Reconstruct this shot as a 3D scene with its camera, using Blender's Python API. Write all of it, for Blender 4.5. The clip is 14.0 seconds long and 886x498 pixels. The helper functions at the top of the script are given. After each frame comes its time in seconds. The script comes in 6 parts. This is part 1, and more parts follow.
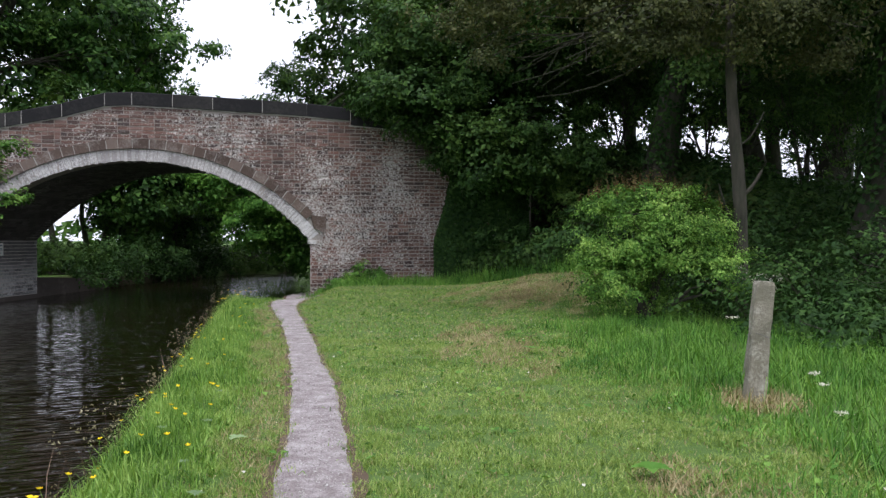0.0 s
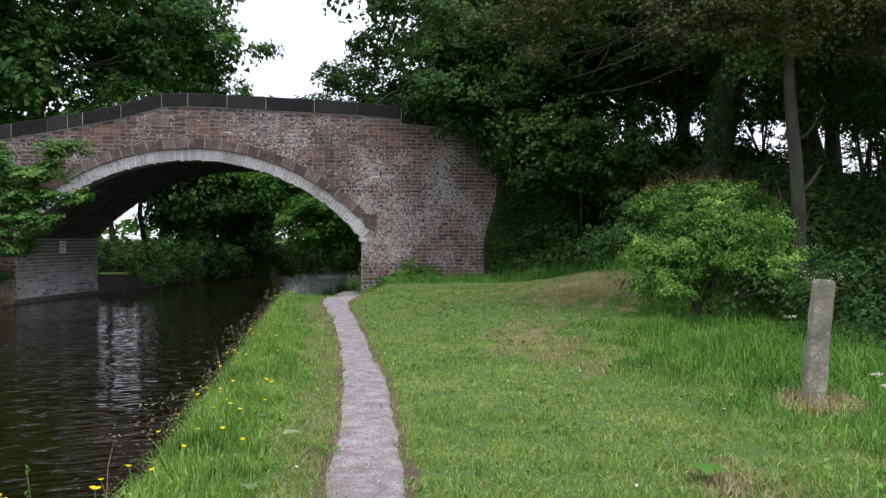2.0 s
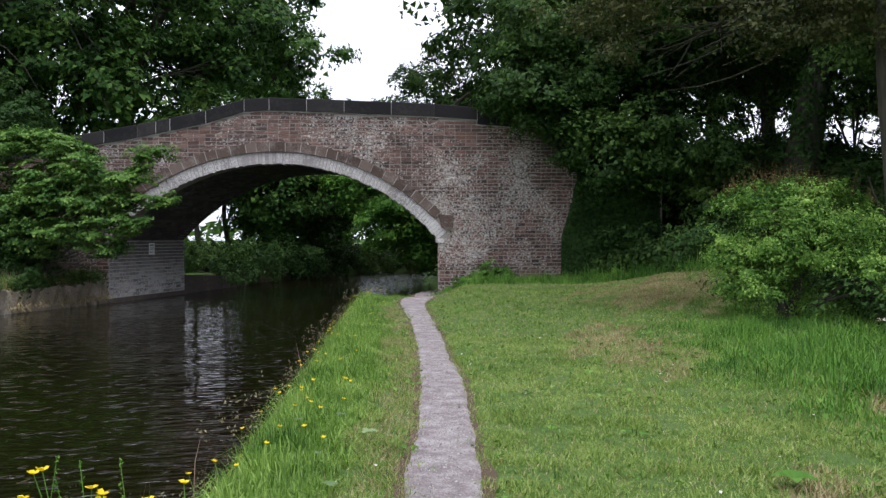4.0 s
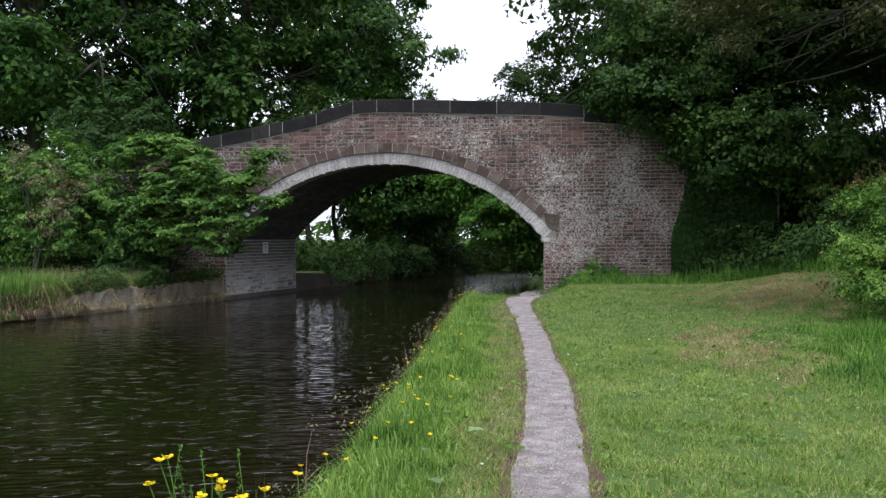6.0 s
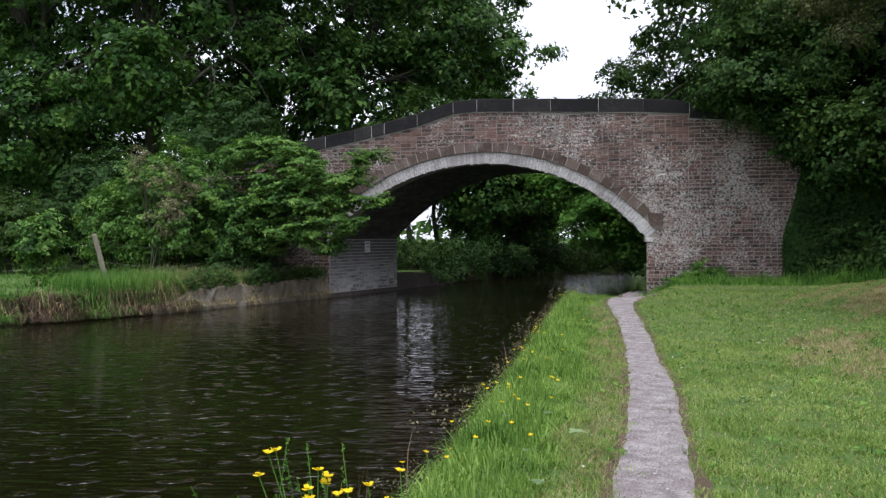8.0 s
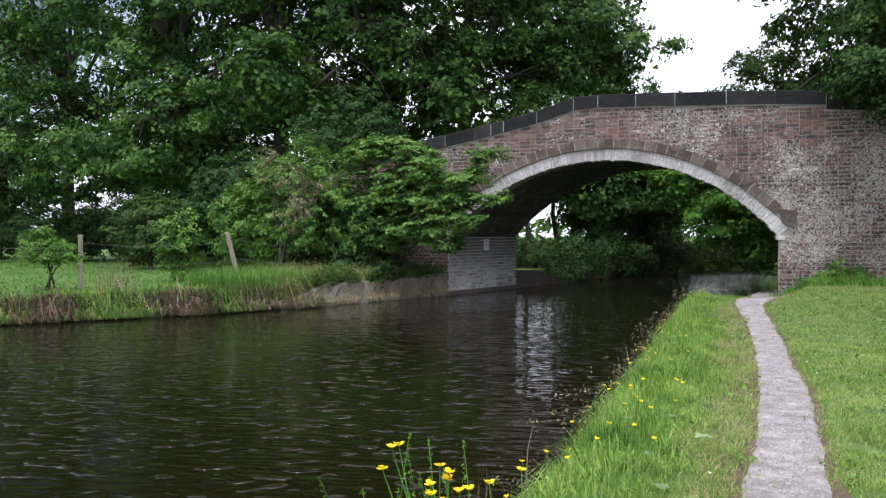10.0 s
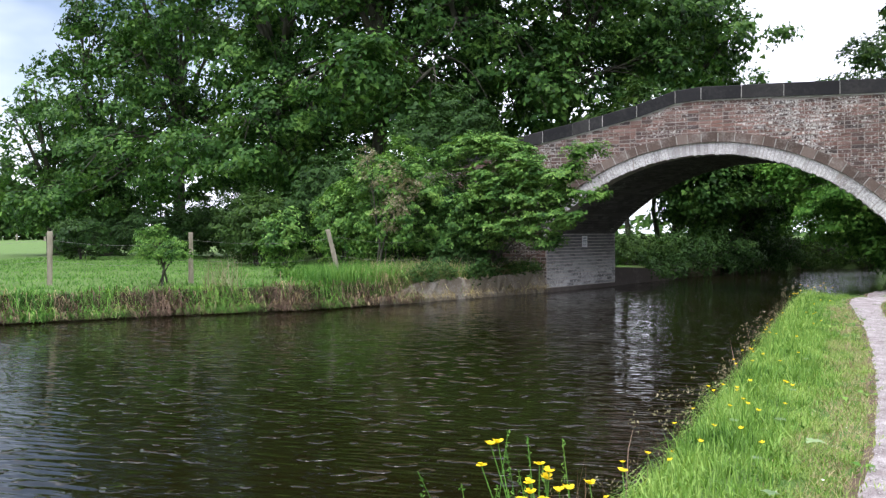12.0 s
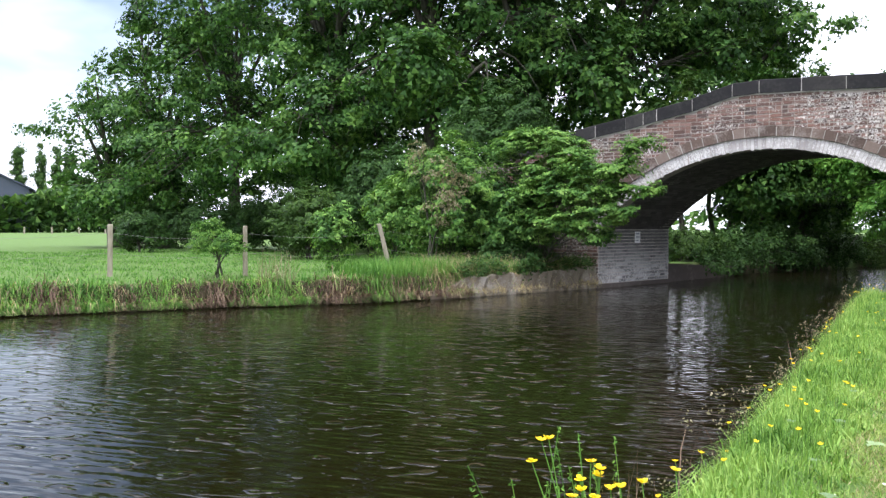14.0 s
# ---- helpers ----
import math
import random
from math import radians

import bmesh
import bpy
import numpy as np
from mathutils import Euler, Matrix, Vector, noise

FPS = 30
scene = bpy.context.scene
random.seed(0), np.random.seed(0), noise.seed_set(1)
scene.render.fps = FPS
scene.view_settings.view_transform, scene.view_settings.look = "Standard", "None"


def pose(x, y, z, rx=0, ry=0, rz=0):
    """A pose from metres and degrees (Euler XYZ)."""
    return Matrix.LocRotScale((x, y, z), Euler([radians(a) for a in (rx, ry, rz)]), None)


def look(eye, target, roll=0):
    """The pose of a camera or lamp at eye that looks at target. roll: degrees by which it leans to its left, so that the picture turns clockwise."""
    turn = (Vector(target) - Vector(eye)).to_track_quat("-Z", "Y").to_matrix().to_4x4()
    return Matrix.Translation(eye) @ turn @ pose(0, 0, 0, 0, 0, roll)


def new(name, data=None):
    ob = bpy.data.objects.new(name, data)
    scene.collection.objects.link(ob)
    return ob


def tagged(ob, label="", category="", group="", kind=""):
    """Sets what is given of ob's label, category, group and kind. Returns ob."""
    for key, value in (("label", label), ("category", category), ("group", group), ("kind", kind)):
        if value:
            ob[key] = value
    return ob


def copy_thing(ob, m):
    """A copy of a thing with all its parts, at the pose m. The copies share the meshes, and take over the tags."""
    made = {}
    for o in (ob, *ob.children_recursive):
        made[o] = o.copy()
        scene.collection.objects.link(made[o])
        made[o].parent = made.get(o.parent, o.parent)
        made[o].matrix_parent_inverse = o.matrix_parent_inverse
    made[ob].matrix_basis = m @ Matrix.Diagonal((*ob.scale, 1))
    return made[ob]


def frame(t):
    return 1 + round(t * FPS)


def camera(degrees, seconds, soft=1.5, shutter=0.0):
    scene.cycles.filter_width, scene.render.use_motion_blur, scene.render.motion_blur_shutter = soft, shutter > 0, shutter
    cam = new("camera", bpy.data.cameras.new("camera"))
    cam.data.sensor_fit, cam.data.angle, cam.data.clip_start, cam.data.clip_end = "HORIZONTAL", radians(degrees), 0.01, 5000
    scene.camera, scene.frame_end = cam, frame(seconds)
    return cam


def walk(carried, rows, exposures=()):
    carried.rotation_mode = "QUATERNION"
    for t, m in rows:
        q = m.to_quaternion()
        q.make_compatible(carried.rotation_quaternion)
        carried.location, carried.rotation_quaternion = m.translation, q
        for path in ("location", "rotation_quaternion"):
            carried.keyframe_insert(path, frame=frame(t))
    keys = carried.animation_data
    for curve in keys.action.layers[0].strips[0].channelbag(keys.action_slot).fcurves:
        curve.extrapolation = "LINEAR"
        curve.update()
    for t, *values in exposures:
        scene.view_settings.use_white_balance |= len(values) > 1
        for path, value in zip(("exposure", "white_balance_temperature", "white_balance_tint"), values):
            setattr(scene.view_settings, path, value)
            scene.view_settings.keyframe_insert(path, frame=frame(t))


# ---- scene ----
cam = camera(56.40, 14.0, 1.35)
EYE = 0.95
# seconds, yaw, pitch, roll of a hand-held pan on one spot
PAN = [
    (0.0, 0.00, -0.60, 0.00),
    (0.5, 0.72, -0.64, 0.01),
    (1.0, 1.55, -0.68, 0.03),
    (1.5, 2.40, -0.73, 0.09),
    (2.0, 3.48, -0.76, 0.05),
    (4.5, 10.41, -0.69, 0.28),
    (5.0, 12.31, -0.70, 0.26),
    (5.5, 14.43, -0.69, 0.26),
    (6.0, 16.04, -0.72, 0.27),
    (6.5, 17.86, -0.67, 0.23),
    (7.0, 19.10, -0.70, 0.33),
    (7.5, 20.88, -0.70, 0.37),
    (8.0, 22.93, -0.73, 0.20),
    (10.5, 33.00, -0.89, 0.23),
    (11.0, 34.63, -0.95, 0.23),
    (11.5, 36.01, -0.98, 0.16),
    (12.0, 37.86, -1.03, 0.29),
    (12.5, 39.93, -1.17, 0.15),
    (13.0, 41.60, -1.26, 0.08),
    (13.5, 41.62, -1.35, -0.10),
    (14.0, 41.37, -1.39, -0.02),
]
walk(cam, [(t, pose(-0.03 * yaw / 41, 0, EYE, 90 + pitch, roll, yaw)) for t, yaw, pitch, roll in PAN],
     exposures=[(t, stops, 6200, 13) for t, stops in ((0, 0.08), (2.0, 0.0), (4.4, -0.02), (5.0, 0.08), (6.0, 0.0), (7.0, -0.04), (8.2, 0.0), (10.5, 0.54), (12, 0.74), (13, 0.92), (14, 1.02))])

# ---- world and light ----
SUN_AZ, SUN_EL = 195.0, 70.0      # degrees: to the left of +y, above the ground
world = bpy.data.worlds.new("world")
scene.world = world
world.use_nodes = True
wn, wl = world.node_tree.nodes, world.node_tree.links
wn.clear()
w_out = wn.new("ShaderNodeOutputWorld")
w_sky = wn.new("ShaderNodeTexSky")
w_sky.sky_type = "NISHITA"
w_sky.sun_disc = False
w_sky.sun_elevation = radians(SUN_EL)
w_sky.sun_rotation = radians(-SUN_AZ)
w_bg = wn.new("ShaderNodeBackground")
w_bg.inputs["Strength"].default_value = 0.09
wl.new(w_sky.outputs["Color"], w_bg.inputs["Color"])
w_cloud = wn.new("ShaderNodeBackground")
w_cloud.inputs["Color"].default_value = (0.96, 0.98, 1.07, 1)
w_co = wn.new("ShaderNodeTexCoord")
# an overcast sky is brighter overhead than at the horizon
w_up = wn.new("ShaderNodeSeparateXYZ")
wl.new(w_co.outputs["Generated"], w_up.inputs["Vector"])
w_zenith = wn.new("ShaderNodeMapRange")
for key, value in (("From Min", 0.0), ("From Max", 1.0), ("To Min", 1.08), ("To Max", 1.80)):
    w_zenith.inputs[key].default_value = value
wl.new(w_up.outputs["Z"], w_zenith.inputs["Value"])
wl.new(w_zenith.outputs["Result"], w_cloud.inputs["Strength"])
w_map = wn.new("ShaderNodeMapping")
w_map.inputs["Scale"].default_value = (1.0, 1.0, 2.6)
w_noise = wn.new("ShaderNodeTexNoise")
w_noise.inputs["Scale"].default_value = 1.1
w_noise.inputs["Detail"].default_value = 6
w_noise.inputs["Roughness"].default_value = 0.5
w_ramp = wn.new("ShaderNodeValToRGB")
w_ramp.color_ramp.elements[0].position = 0.30
w_ramp.color_ramp.elements[0].color = (0.05, 0.05, 0.05, 1)
w_ramp.color_ramp.elements[1].position = 0.52
w_mix = wn.new("ShaderNodeMixShader")
wl.new(w_co.outputs["Generated"], w_map.inputs["Vector"])
wl.new(w_map.outputs["Vector"], w_noise.inputs["Vector"])
w_dot = wn.new("ShaderNodeVectorMath")
w_dot.operation = "DOT_PRODUCT"
w_dot.inputs[1].default_value = (-0.93, 0.37, 0.0)
wl.new(w_co.outputs["Generated"], w_dot.inputs[0])
w_thin = wn.new("ShaderNodeMapRange")       # cloud cover thins to the west
for key, value in (("From Min", 0.72), ("From Max", 1.0), ("To Min", 0.14), ("To Max", -0.11)):
    w_thin.inputs[key].default_value = value
wl.new(w_dot.outputs["Value"], w_thin.inputs["Value"])
w_sum = wn.new("ShaderNodeMath")
wl.new(w_noise.outputs["Fac"], w_sum.inputs[0])
wl.new(w_thin.outputs["Result"], w_sum.inputs[1])
wl.new(w_sum.outputs["Value"], w_ramp.inputs["Fac"])
wl.new(w_ramp.outputs["Color"], w_mix.inputs["Fac"])
wl.new(w_bg.outputs["Background"], w_mix.inputs[1])
wl.new(w_cloud.outputs["Background"], w_mix.inputs[2])
wl.new(w_mix.outputs["Shader"], w_out.inputs["Surface"])

sun_data = bpy.data.lights.new("sun", "SUN")
sun_data.energy, sun_data.angle, sun_data.color = 1.8, radians(25), (1.0, 0.97, 0.91)
sun = new("sun", sun_data)
sun_dir = Vector((-math.sin(radians(SUN_AZ)) * math.cos(radians(SUN_EL)), math.cos(radians(SUN_AZ)) * math.cos(radians(SUN_EL)), math.sin(radians(SUN_EL))))
sun.matrix_world = look(sun_dir * 60, (0, 0, 0))


# ---- materials ----
def material(name):
    m = bpy.data.materials.new(name)
    m.use_nodes = True
    nt = m.node_tree
    nt.nodes.clear()
    out = nt.nodes.new("ShaderNodeOutputMaterial")
    return m, nt.nodes, nt.links, out


def ramp_node(nodes, stops):
    r = nodes.new("ShaderNodeValToRGB")
    els = r.color_ramp.elements
    while len(els) < len(stops):
        els.new(0.5)
    for e, (p, c) in zip(els, stops):
        e.position, e.color = p, (*c, 1)
    return r


def noise_node(nodes, links, scale, detail=4.0, rough=0.55, stretch=(1, 1, 1), object_space=False):
    if object_space:
        co = nodes.new("ShaderNodeTexCoord").outputs["Object"]
    else:
        co = nodes.new("ShaderNodeNewGeometry").outputs["Position"]
    mp = nodes.new("ShaderNodeMapping")
    mp.inputs["Scale"].default_value = stretch
    n = nodes.new("ShaderNodeTexNoise")
    n.inputs["Scale"].default_value = scale
    n.inputs["Detail"].default_value = detail
    n.inputs["Roughness"].default_value = rough
    links.new(co, mp.inputs["Vector"])
    links.new(mp.outputs["Vector"], n.inputs["Vector"])
    return n


def mix_node(nodes, links, fac, a, b, blend="MIX"):
    m = nodes.new("ShaderNodeMix")
    m.data_type, m.blend_type = "RGBA", blend
    for sock, value in ((m.inputs[0], fac), (m.inputs[6], a), (m.inputs[7], b)):
        if hasattr(value, "is_linked"):
            links.new(value, sock)
        elif isinstance(value, (int, float)):
            sock.default_value = value
        else:
            sock.default_value = (*value, 1)
    return m.outputs[2]


def maths(nodes, links, op, a, b=0.0, clamp=False):
    m = nodes.new("ShaderNodeMath")
    m.operation, m.use_clamp = op, clamp
    for sock, value in ((m.inputs[0], a), (m.inputs[1], b)):
        if hasattr(value, "is_linked"):
            links.new(value, sock)
        else:
            sock.default_value = value
    return m.outputs[0]


def piece_random(nodes, links):
    """One random number a piece, whether it is an object of its own or an island of a joined mesh."""
    a = nodes.new("ShaderNodeObjectInfo").outputs["Random"]
    b = nodes.new("ShaderNodeNewGeometry").outputs["Random Per Island"]
    return maths(nodes, links, "FRACT", maths(nodes, links, "ADD", a, b))


def principled(nodes, links, out, colour, rough, bump=None, bump_strength=0.3, bump_distance=0.01, specular=0.5):
    p = nodes.new("ShaderNodeBsdfPrincipled")
    if hasattr(colour, "is_linked"):
        links.new(colour, p.inputs["Base Color"])
    else:
        p.inputs["Base Color"].default_value = (*colour, 1)
    p.inputs["Roughness"].default_value = rough
    p.inputs["Specular IOR Level"].default_value = specular
    if bump is not None:
        b = nodes.new("ShaderNodeBump")
        b.inputs["Strength"].default_value = bump_strength
        b.inputs["Distance"].default_value = bump_distance
        links.new(bump, b.inputs["Height"])
        links.new(b.outputs["Normal"], p.inputs["Normal"])
    links.new(p.outputs["BSDF"], out.inputs["Surface"])
    return p


def leaf_material(name, dark, mid, light, through_part=0.22, patch_scale=0.6, rough=0.5, patchy=1.0):
    """Leaves: colour by leaf and by clump, some light shining through."""
    m, n, l, out = material(name)
    rnd = n.new("ShaderNodeNewGeometry").outputs["Random Per Island"]
    patch = noise_node(n, l, patch_scale, 3.0).outputs["Fac"]
    f = maths(n, l, "ADD", maths(n, l, "MULTIPLY", rnd, 0.55), maths(n, l, "MULTIPLY", maths(n, l, "SUBTRACT", patch, 0.5 - 0.22 / patchy), patchy), True)
    col = ramp_node(n, [(0.1, dark), (0.5, mid), (0.95, light)])
    l.new(f, col.inputs["Fac"])
    p = n.new("ShaderNodeBsdfPrincipled")
    p.inputs["Roughness"].default_value = rough
    p.inputs["Specular IOR Level"].default_value = 0.14
    t = n.new("ShaderNodeBsdfTranslucent")
    l.new(col.outputs["Color"], p.inputs["Base Color"])
    l.new(mix_node(n, l, 1.0, col.outputs["Color"], (1.22, 1.22, 0.7), "MULTIPLY"), t.inputs["Color"])
    s = n.new("ShaderNodeMixShader")
    s.inputs["Fac"].default_value = through_part
    l.new(p.outputs["BSDF"], s.inputs[1])
    l.new(t.outputs["BSDF"], s.inputs[2])
    l.new(s.outputs["Shader"], out.inputs["Surface"])
    return m


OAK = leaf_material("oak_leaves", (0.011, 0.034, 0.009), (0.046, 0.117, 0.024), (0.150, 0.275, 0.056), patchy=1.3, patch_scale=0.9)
# darker copy of the oak leaf, with shade put into the colour
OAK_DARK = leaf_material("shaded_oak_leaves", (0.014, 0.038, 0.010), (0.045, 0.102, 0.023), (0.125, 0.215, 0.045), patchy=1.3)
HAWTHORN = leaf_material("hawthorn_leaves", (0.03, 0.082, 0.015), (0.135, 0.28, 0.048), (0.39, 0.57, 0.14), patch_scale=3.2, patchy=1.6)
BROWNISH = leaf_material("bronzed_leaves", (0.03, 0.042, 0.016), (0.075, 0.09, 0.032), (0.16, 0.155, 0.06))
ELDER = leaf_material("elder_leaves", (0.020, 0.064, 0.014), (0.088, 0.196, 0.037), (0.235, 0.38, 0.085), patch_scale=2.4, patchy=1.5)
FADED = leaf_material("faded_blossom", (0.11, 0.10, 0.055), (0.22, 0.20, 0.12), (0.38, 0.35, 0.24))
IVY = leaf_material("ivy_leaves", (0.012, 0.034, 0.009), (0.030, 0.074, 0.017), (0.075, 0.145, 0.032), 0.12, 1.5, 0.6)
NETTLE = leaf_material("undergrowth_leaves", (0.018, 0.042, 0.011), (0.042, 0.09, 0.02), (0.10, 0.17, 0.036), patch_scale=1.2)
GRASS_SHORT = leaf_material("mown_grass", (0.095, 0.16, 0.033), (0.235, 0.345, 0.08), (0.46, 0.50, 0.185), 0.2, 1.3, patchy=1.0)
GRASS_TURF = leaf_material("turf_tuft_grass", (0.045, 0.11, 0.02), (0.15, 0.27, 0.05), (0.36, 0.45, 0.14), 0.25, 6.0, patchy=1.6)
RED_SHOOT = leaf_material("bronze_shoots", (0.06, 0.045, 0.02), (0.15, 0.10, 0.045), (0.25, 0.20, 0.08))
MEADOW = leaf_material("meadow_grass", (0.038, 0.11, 0.02), (0.095, 0.225, 0.042), (0.21, 0.36, 0.085), 0.25, 1.2, patchy=1.5)
# brighter leaf for the canal trees, with sunlight put into the colour
CANAL_LEAF = leaf_material("sunlit_canal_leaves", (0.032, 0.10, 0.016), (0.095, 0.24, 0.04), (0.23, 0.42, 0.08), 0.3, 1.5, patchy=1.3)
GRASS_LONG = leaf_material("long_grass", (0.05, 0.125, 0.022), (0.165, 0.30, 0.055), (0.33, 0.45, 0.12), 0.25, 2.6, patchy=1.7)
GRASS_TALL = leaf_material("lush_grass", (0.028, 0.09, 0.016), (0.095, 0.225, 0.036), (0.24, 0.40, 0.085), 0.25, 1.6, patchy=1.5)
GRASS_DRY = leaf_material("dry_grass", (0.17, 0.135, 0.07), (0.36, 0.295, 0.165), (0.60, 0.51, 0.32), 0.2, 2.0)
SEDGE_DEAD = leaf_material("dead_sedge", (0.035, 0.021, 0.014), (0.115, 0.075, 0.052), (0.30, 0.225, 0.16), 0.15, 2.6)
PETAL = leaf_material("buttercup_petal", (0.80, 0.55, 0.01), (0.85, 0.62, 0.015), (0.88, 0.68, 0.02), 0.25)
BLOSSOM = leaf_material("white_blossom", (0.55, 0.52, 0.48), (0.66, 0.63, 0.58), (0.75, 0.72, 0.68), 0.25)
DOWNY = leaf_material("downy_thistle_leaf", (0.10, 0.17, 0.075), (0.16, 0.24, 0.115), (0.26, 0.33, 0.19), 0.25)
PALE_LEAF = leaf_material("pale_downy_leaf", (0.17, 0.25, 0.11), (0.27, 0.36, 0.18), (0.40, 0.48, 0.28), 0.25)


def bark_material(name, dark, light):
    m, n, l, out = material(name)
    ridges = noise_node(n, l, 14, 5, 0.6, (1, 1, 0.22))
    stain = noise_node(n, l, 1.6, 3)
    col = ramp_node(n, [(0.3, dark), (0.7, light)])
    l.new(ridges.outputs["Fac"], col.inputs["Fac"])
    c = mix_node(n, l, maths(n, l, "MULTIPLY", stain.outputs["Fac"], 0.5), col.outputs["Color"], (0.07, 0.085, 0.045))
    principled(n, l, out, c, 0.9, ridges.outputs["Fac"], 0.8, 0.03)
    return m


BARK = bark_material("oak_bark", (0.018, 0.014, 0.011), (0.065, 0.054, 0.045))
BARK_PALE = bark_material("pale_bark", (0.02, 0.016, 0.014), (0.095, 0.078, 0.065))


def stone_material(name, stops, scale, pale=(0.45, 0.43, 0.4), pale_amount=0.3, rough=0.9, bump=0.5):
    m, n, l, out = material(name)
    rnd = piece_random(n, l)
    fine = noise_node(n, l, scale * 9, 6, 0.65)
    broad = noise_node(n, l, scale, 4, 0.6)
    f = maths(n, l, "ADD", maths(n, l, "MULTIPLY", rnd, 0.6), maths(n, l, "MULTIPLY", fine.outputs["Fac"], 0.4))
    col = ramp_node(n, stops)
    l.new(f, col.inputs["Fac"])
    patch = ramp_node(n, [(0.5, (0, 0, 0)), (0.68, (1, 1, 1))])
    l.new(maths(n, l, "ADD", maths(n, l, "MULTIPLY", broad.outputs["Fac"], 0.6), maths(n, l, "MULTIPLY", fine.outputs["Fac"], 0.42)), patch.inputs["Fac"])
    c = mix_node(n, l, maths(n, l, "MULTIPLY", patch.outputs["Color"], pale_amount), col.outputs["Color"], pale)
    principled(n, l, out, c, rough, fine.outputs["Fac"], bump, 0.008, 0.2)
    return m


def brick_material(name, stops, lime, low, high, soot_part=0.6, stain=(-1.2, 18.1, 1.5), shade_z=None):
    """Old hand-made brick with specks of lime in broad zones, and soot."""
    m, n, l, out = material(name)
    rnd = piece_random(n, l)
    grain = noise_node(n, l, 55, 5, 0.7)
    speck = noise_node(n, l, 26, 3, 0.65)
    broad = noise_node(n, l, 0.8, 5, 0.65)
    soot = noise_node(n, l, 0.6, 4, 0.6, (1, 1, 1.4))
    f = maths(n, l, "ADD", maths(n, l, "MULTIPLY", rnd, 0.75), maths(n, l, "MULTIPLY", grain.outputs["Fac"], 0.25))
    col = ramp_node(n, stops)
    l.new(f, col.inputs["Fac"])
    dirt = ramp_node(n, [(0.4, (0, 0, 0)), (0.62, (1, 1, 1))])
    l.new(soot.outputs["Fac"], dirt.inputs["Fac"])
    c = mix_node(n, l, maths(n, l, "MULTIPLY", dirt.outputs["Color"], soot_part), col.outputs["Color"], (0.045, 0.038, 0.036))
    bloom = ramp_node(n, [(low, (0, 0, 0)), (high, (1, 1, 1))])
    far = n.new("ShaderNodeVectorMath")
    far.operation = "DISTANCE"
    far.inputs[1].default_value = stain
    l.new(n.new("ShaderNodeNewGeometry").outputs["Position"], far.inputs[0])
    seep = maths(n, l, "MULTIPLY", maths(n, l, "SUBTRACT", 1.0, maths(n, l, "DIVIDE", far.outputs["Value"], 2.4), True), 0.085)
    l.new(maths(n, l, "ADD", seep, maths(n, l, "ADD", maths(n, l, "MULTIPLY", broad.outputs["Fac"], 0.45), maths(n, l, "MULTIPLY", speck.outputs["Fac"], 0.6))), bloom.inputs["Fac"])
    c = mix_node(n, l, maths(n, l, "MULTIPLY", bloom.outputs["Color"], 0.85), c, lime)
    if shade_z:       # shade under the arch painted in: darker raggedly between two heights
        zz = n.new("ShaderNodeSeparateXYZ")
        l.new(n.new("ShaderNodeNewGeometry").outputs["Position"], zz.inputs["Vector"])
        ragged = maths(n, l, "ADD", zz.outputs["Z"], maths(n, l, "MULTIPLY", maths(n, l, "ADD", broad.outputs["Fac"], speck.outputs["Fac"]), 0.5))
        shade_up = ramp_node(n, [(0.0, (0, 0, 0)), (1.0, (1, 1, 1))])
        l.new(maths(n, l, "DIVIDE", maths(n, l, "SUBTRACT", ragged, shade_z[0] + 0.5), shade_z[1] - shade_z[0]), shade_up.inputs["Fac"])
        c = mix_node(n, l, maths(n, l, "MULTIPLY", shade_up.outputs["Color"], 0.85), c, (0.095, 0.09, 0.092))
    principled(n, l, out, c, 0.92, grain.outputs["Fac"], 0.6, 0.006)
    return m


BRICK = brick_material("red_brick", [(0.06, (0.042, 0.031, 0.030)), (0.3, (0.105, 0.062, 0.052)), (0.65, (0.19, 0.10, 0.078)), (0.9, (0.245, 0.155, 0.13)), (1.0, (0.36, 0.29, 0.26))], (0.58, 0.55, 0.52), 0.558, 0.615, 0.5)
BRICK_INSIDE = brick_material("whitewashed_brick", [(0.05, (0.10, 0.095, 0.10)), (0.5, (0.34, 0.33, 0.335)), (0.95, (0.62, 0.61, 0.61))], (0.74, 0.73, 0.73), 0.50, 0.60, 0.3, shade_z=(-0.1, 0.65))
BRICK_SOFFIT = brick_material("dark_soffit_brick", [(0.05, (0.045, 0.042, 0.042)), (0.5, (0.085, 0.078, 0.076)), (0.95, (0.14, 0.13, 0.125))], (0.30, 0.29, 0.28), 0.60, 0.68, 0.5)
MORTAR = stone_material("lime_mortar", [(0.2, (0.30, 0.265, 0.24)), (0.8, (0.54, 0.49, 0.455))], 2.5)
MORTAR_DARK = stone_material("sooty_mortar", [(0.2, (0.05, 0.047, 0.047)), (0.8, (0.14, 0.13, 0.13))], 2.5)
MORTAR_PALE = stone_material("pale_mortar", [(0.2, (0.30, 0.29, 0.27)), (0.8, (0.5, 0.48, 0.45))], 2.5)
RING_WHITE = brick_material("white_painted_brick", [(0.05, (0.30, 0.275, 0.27)), (0.5, (0.42, 0.395, 0.39)), (0.95, (0.52, 0.50, 0.49))], (0.66, 0.64, 0.63), 0.50, 0.60, 0.35)
RING_STONE = stone_material("brown_sandstone", [(0.1, (0.06, 0.043, 0.036)), (0.5, (0.125, 0.09, 0.074)), (0.95, (0.22, 0.175, 0.15))], 3.0, (0.42, 0.38, 0.35), 0.55)
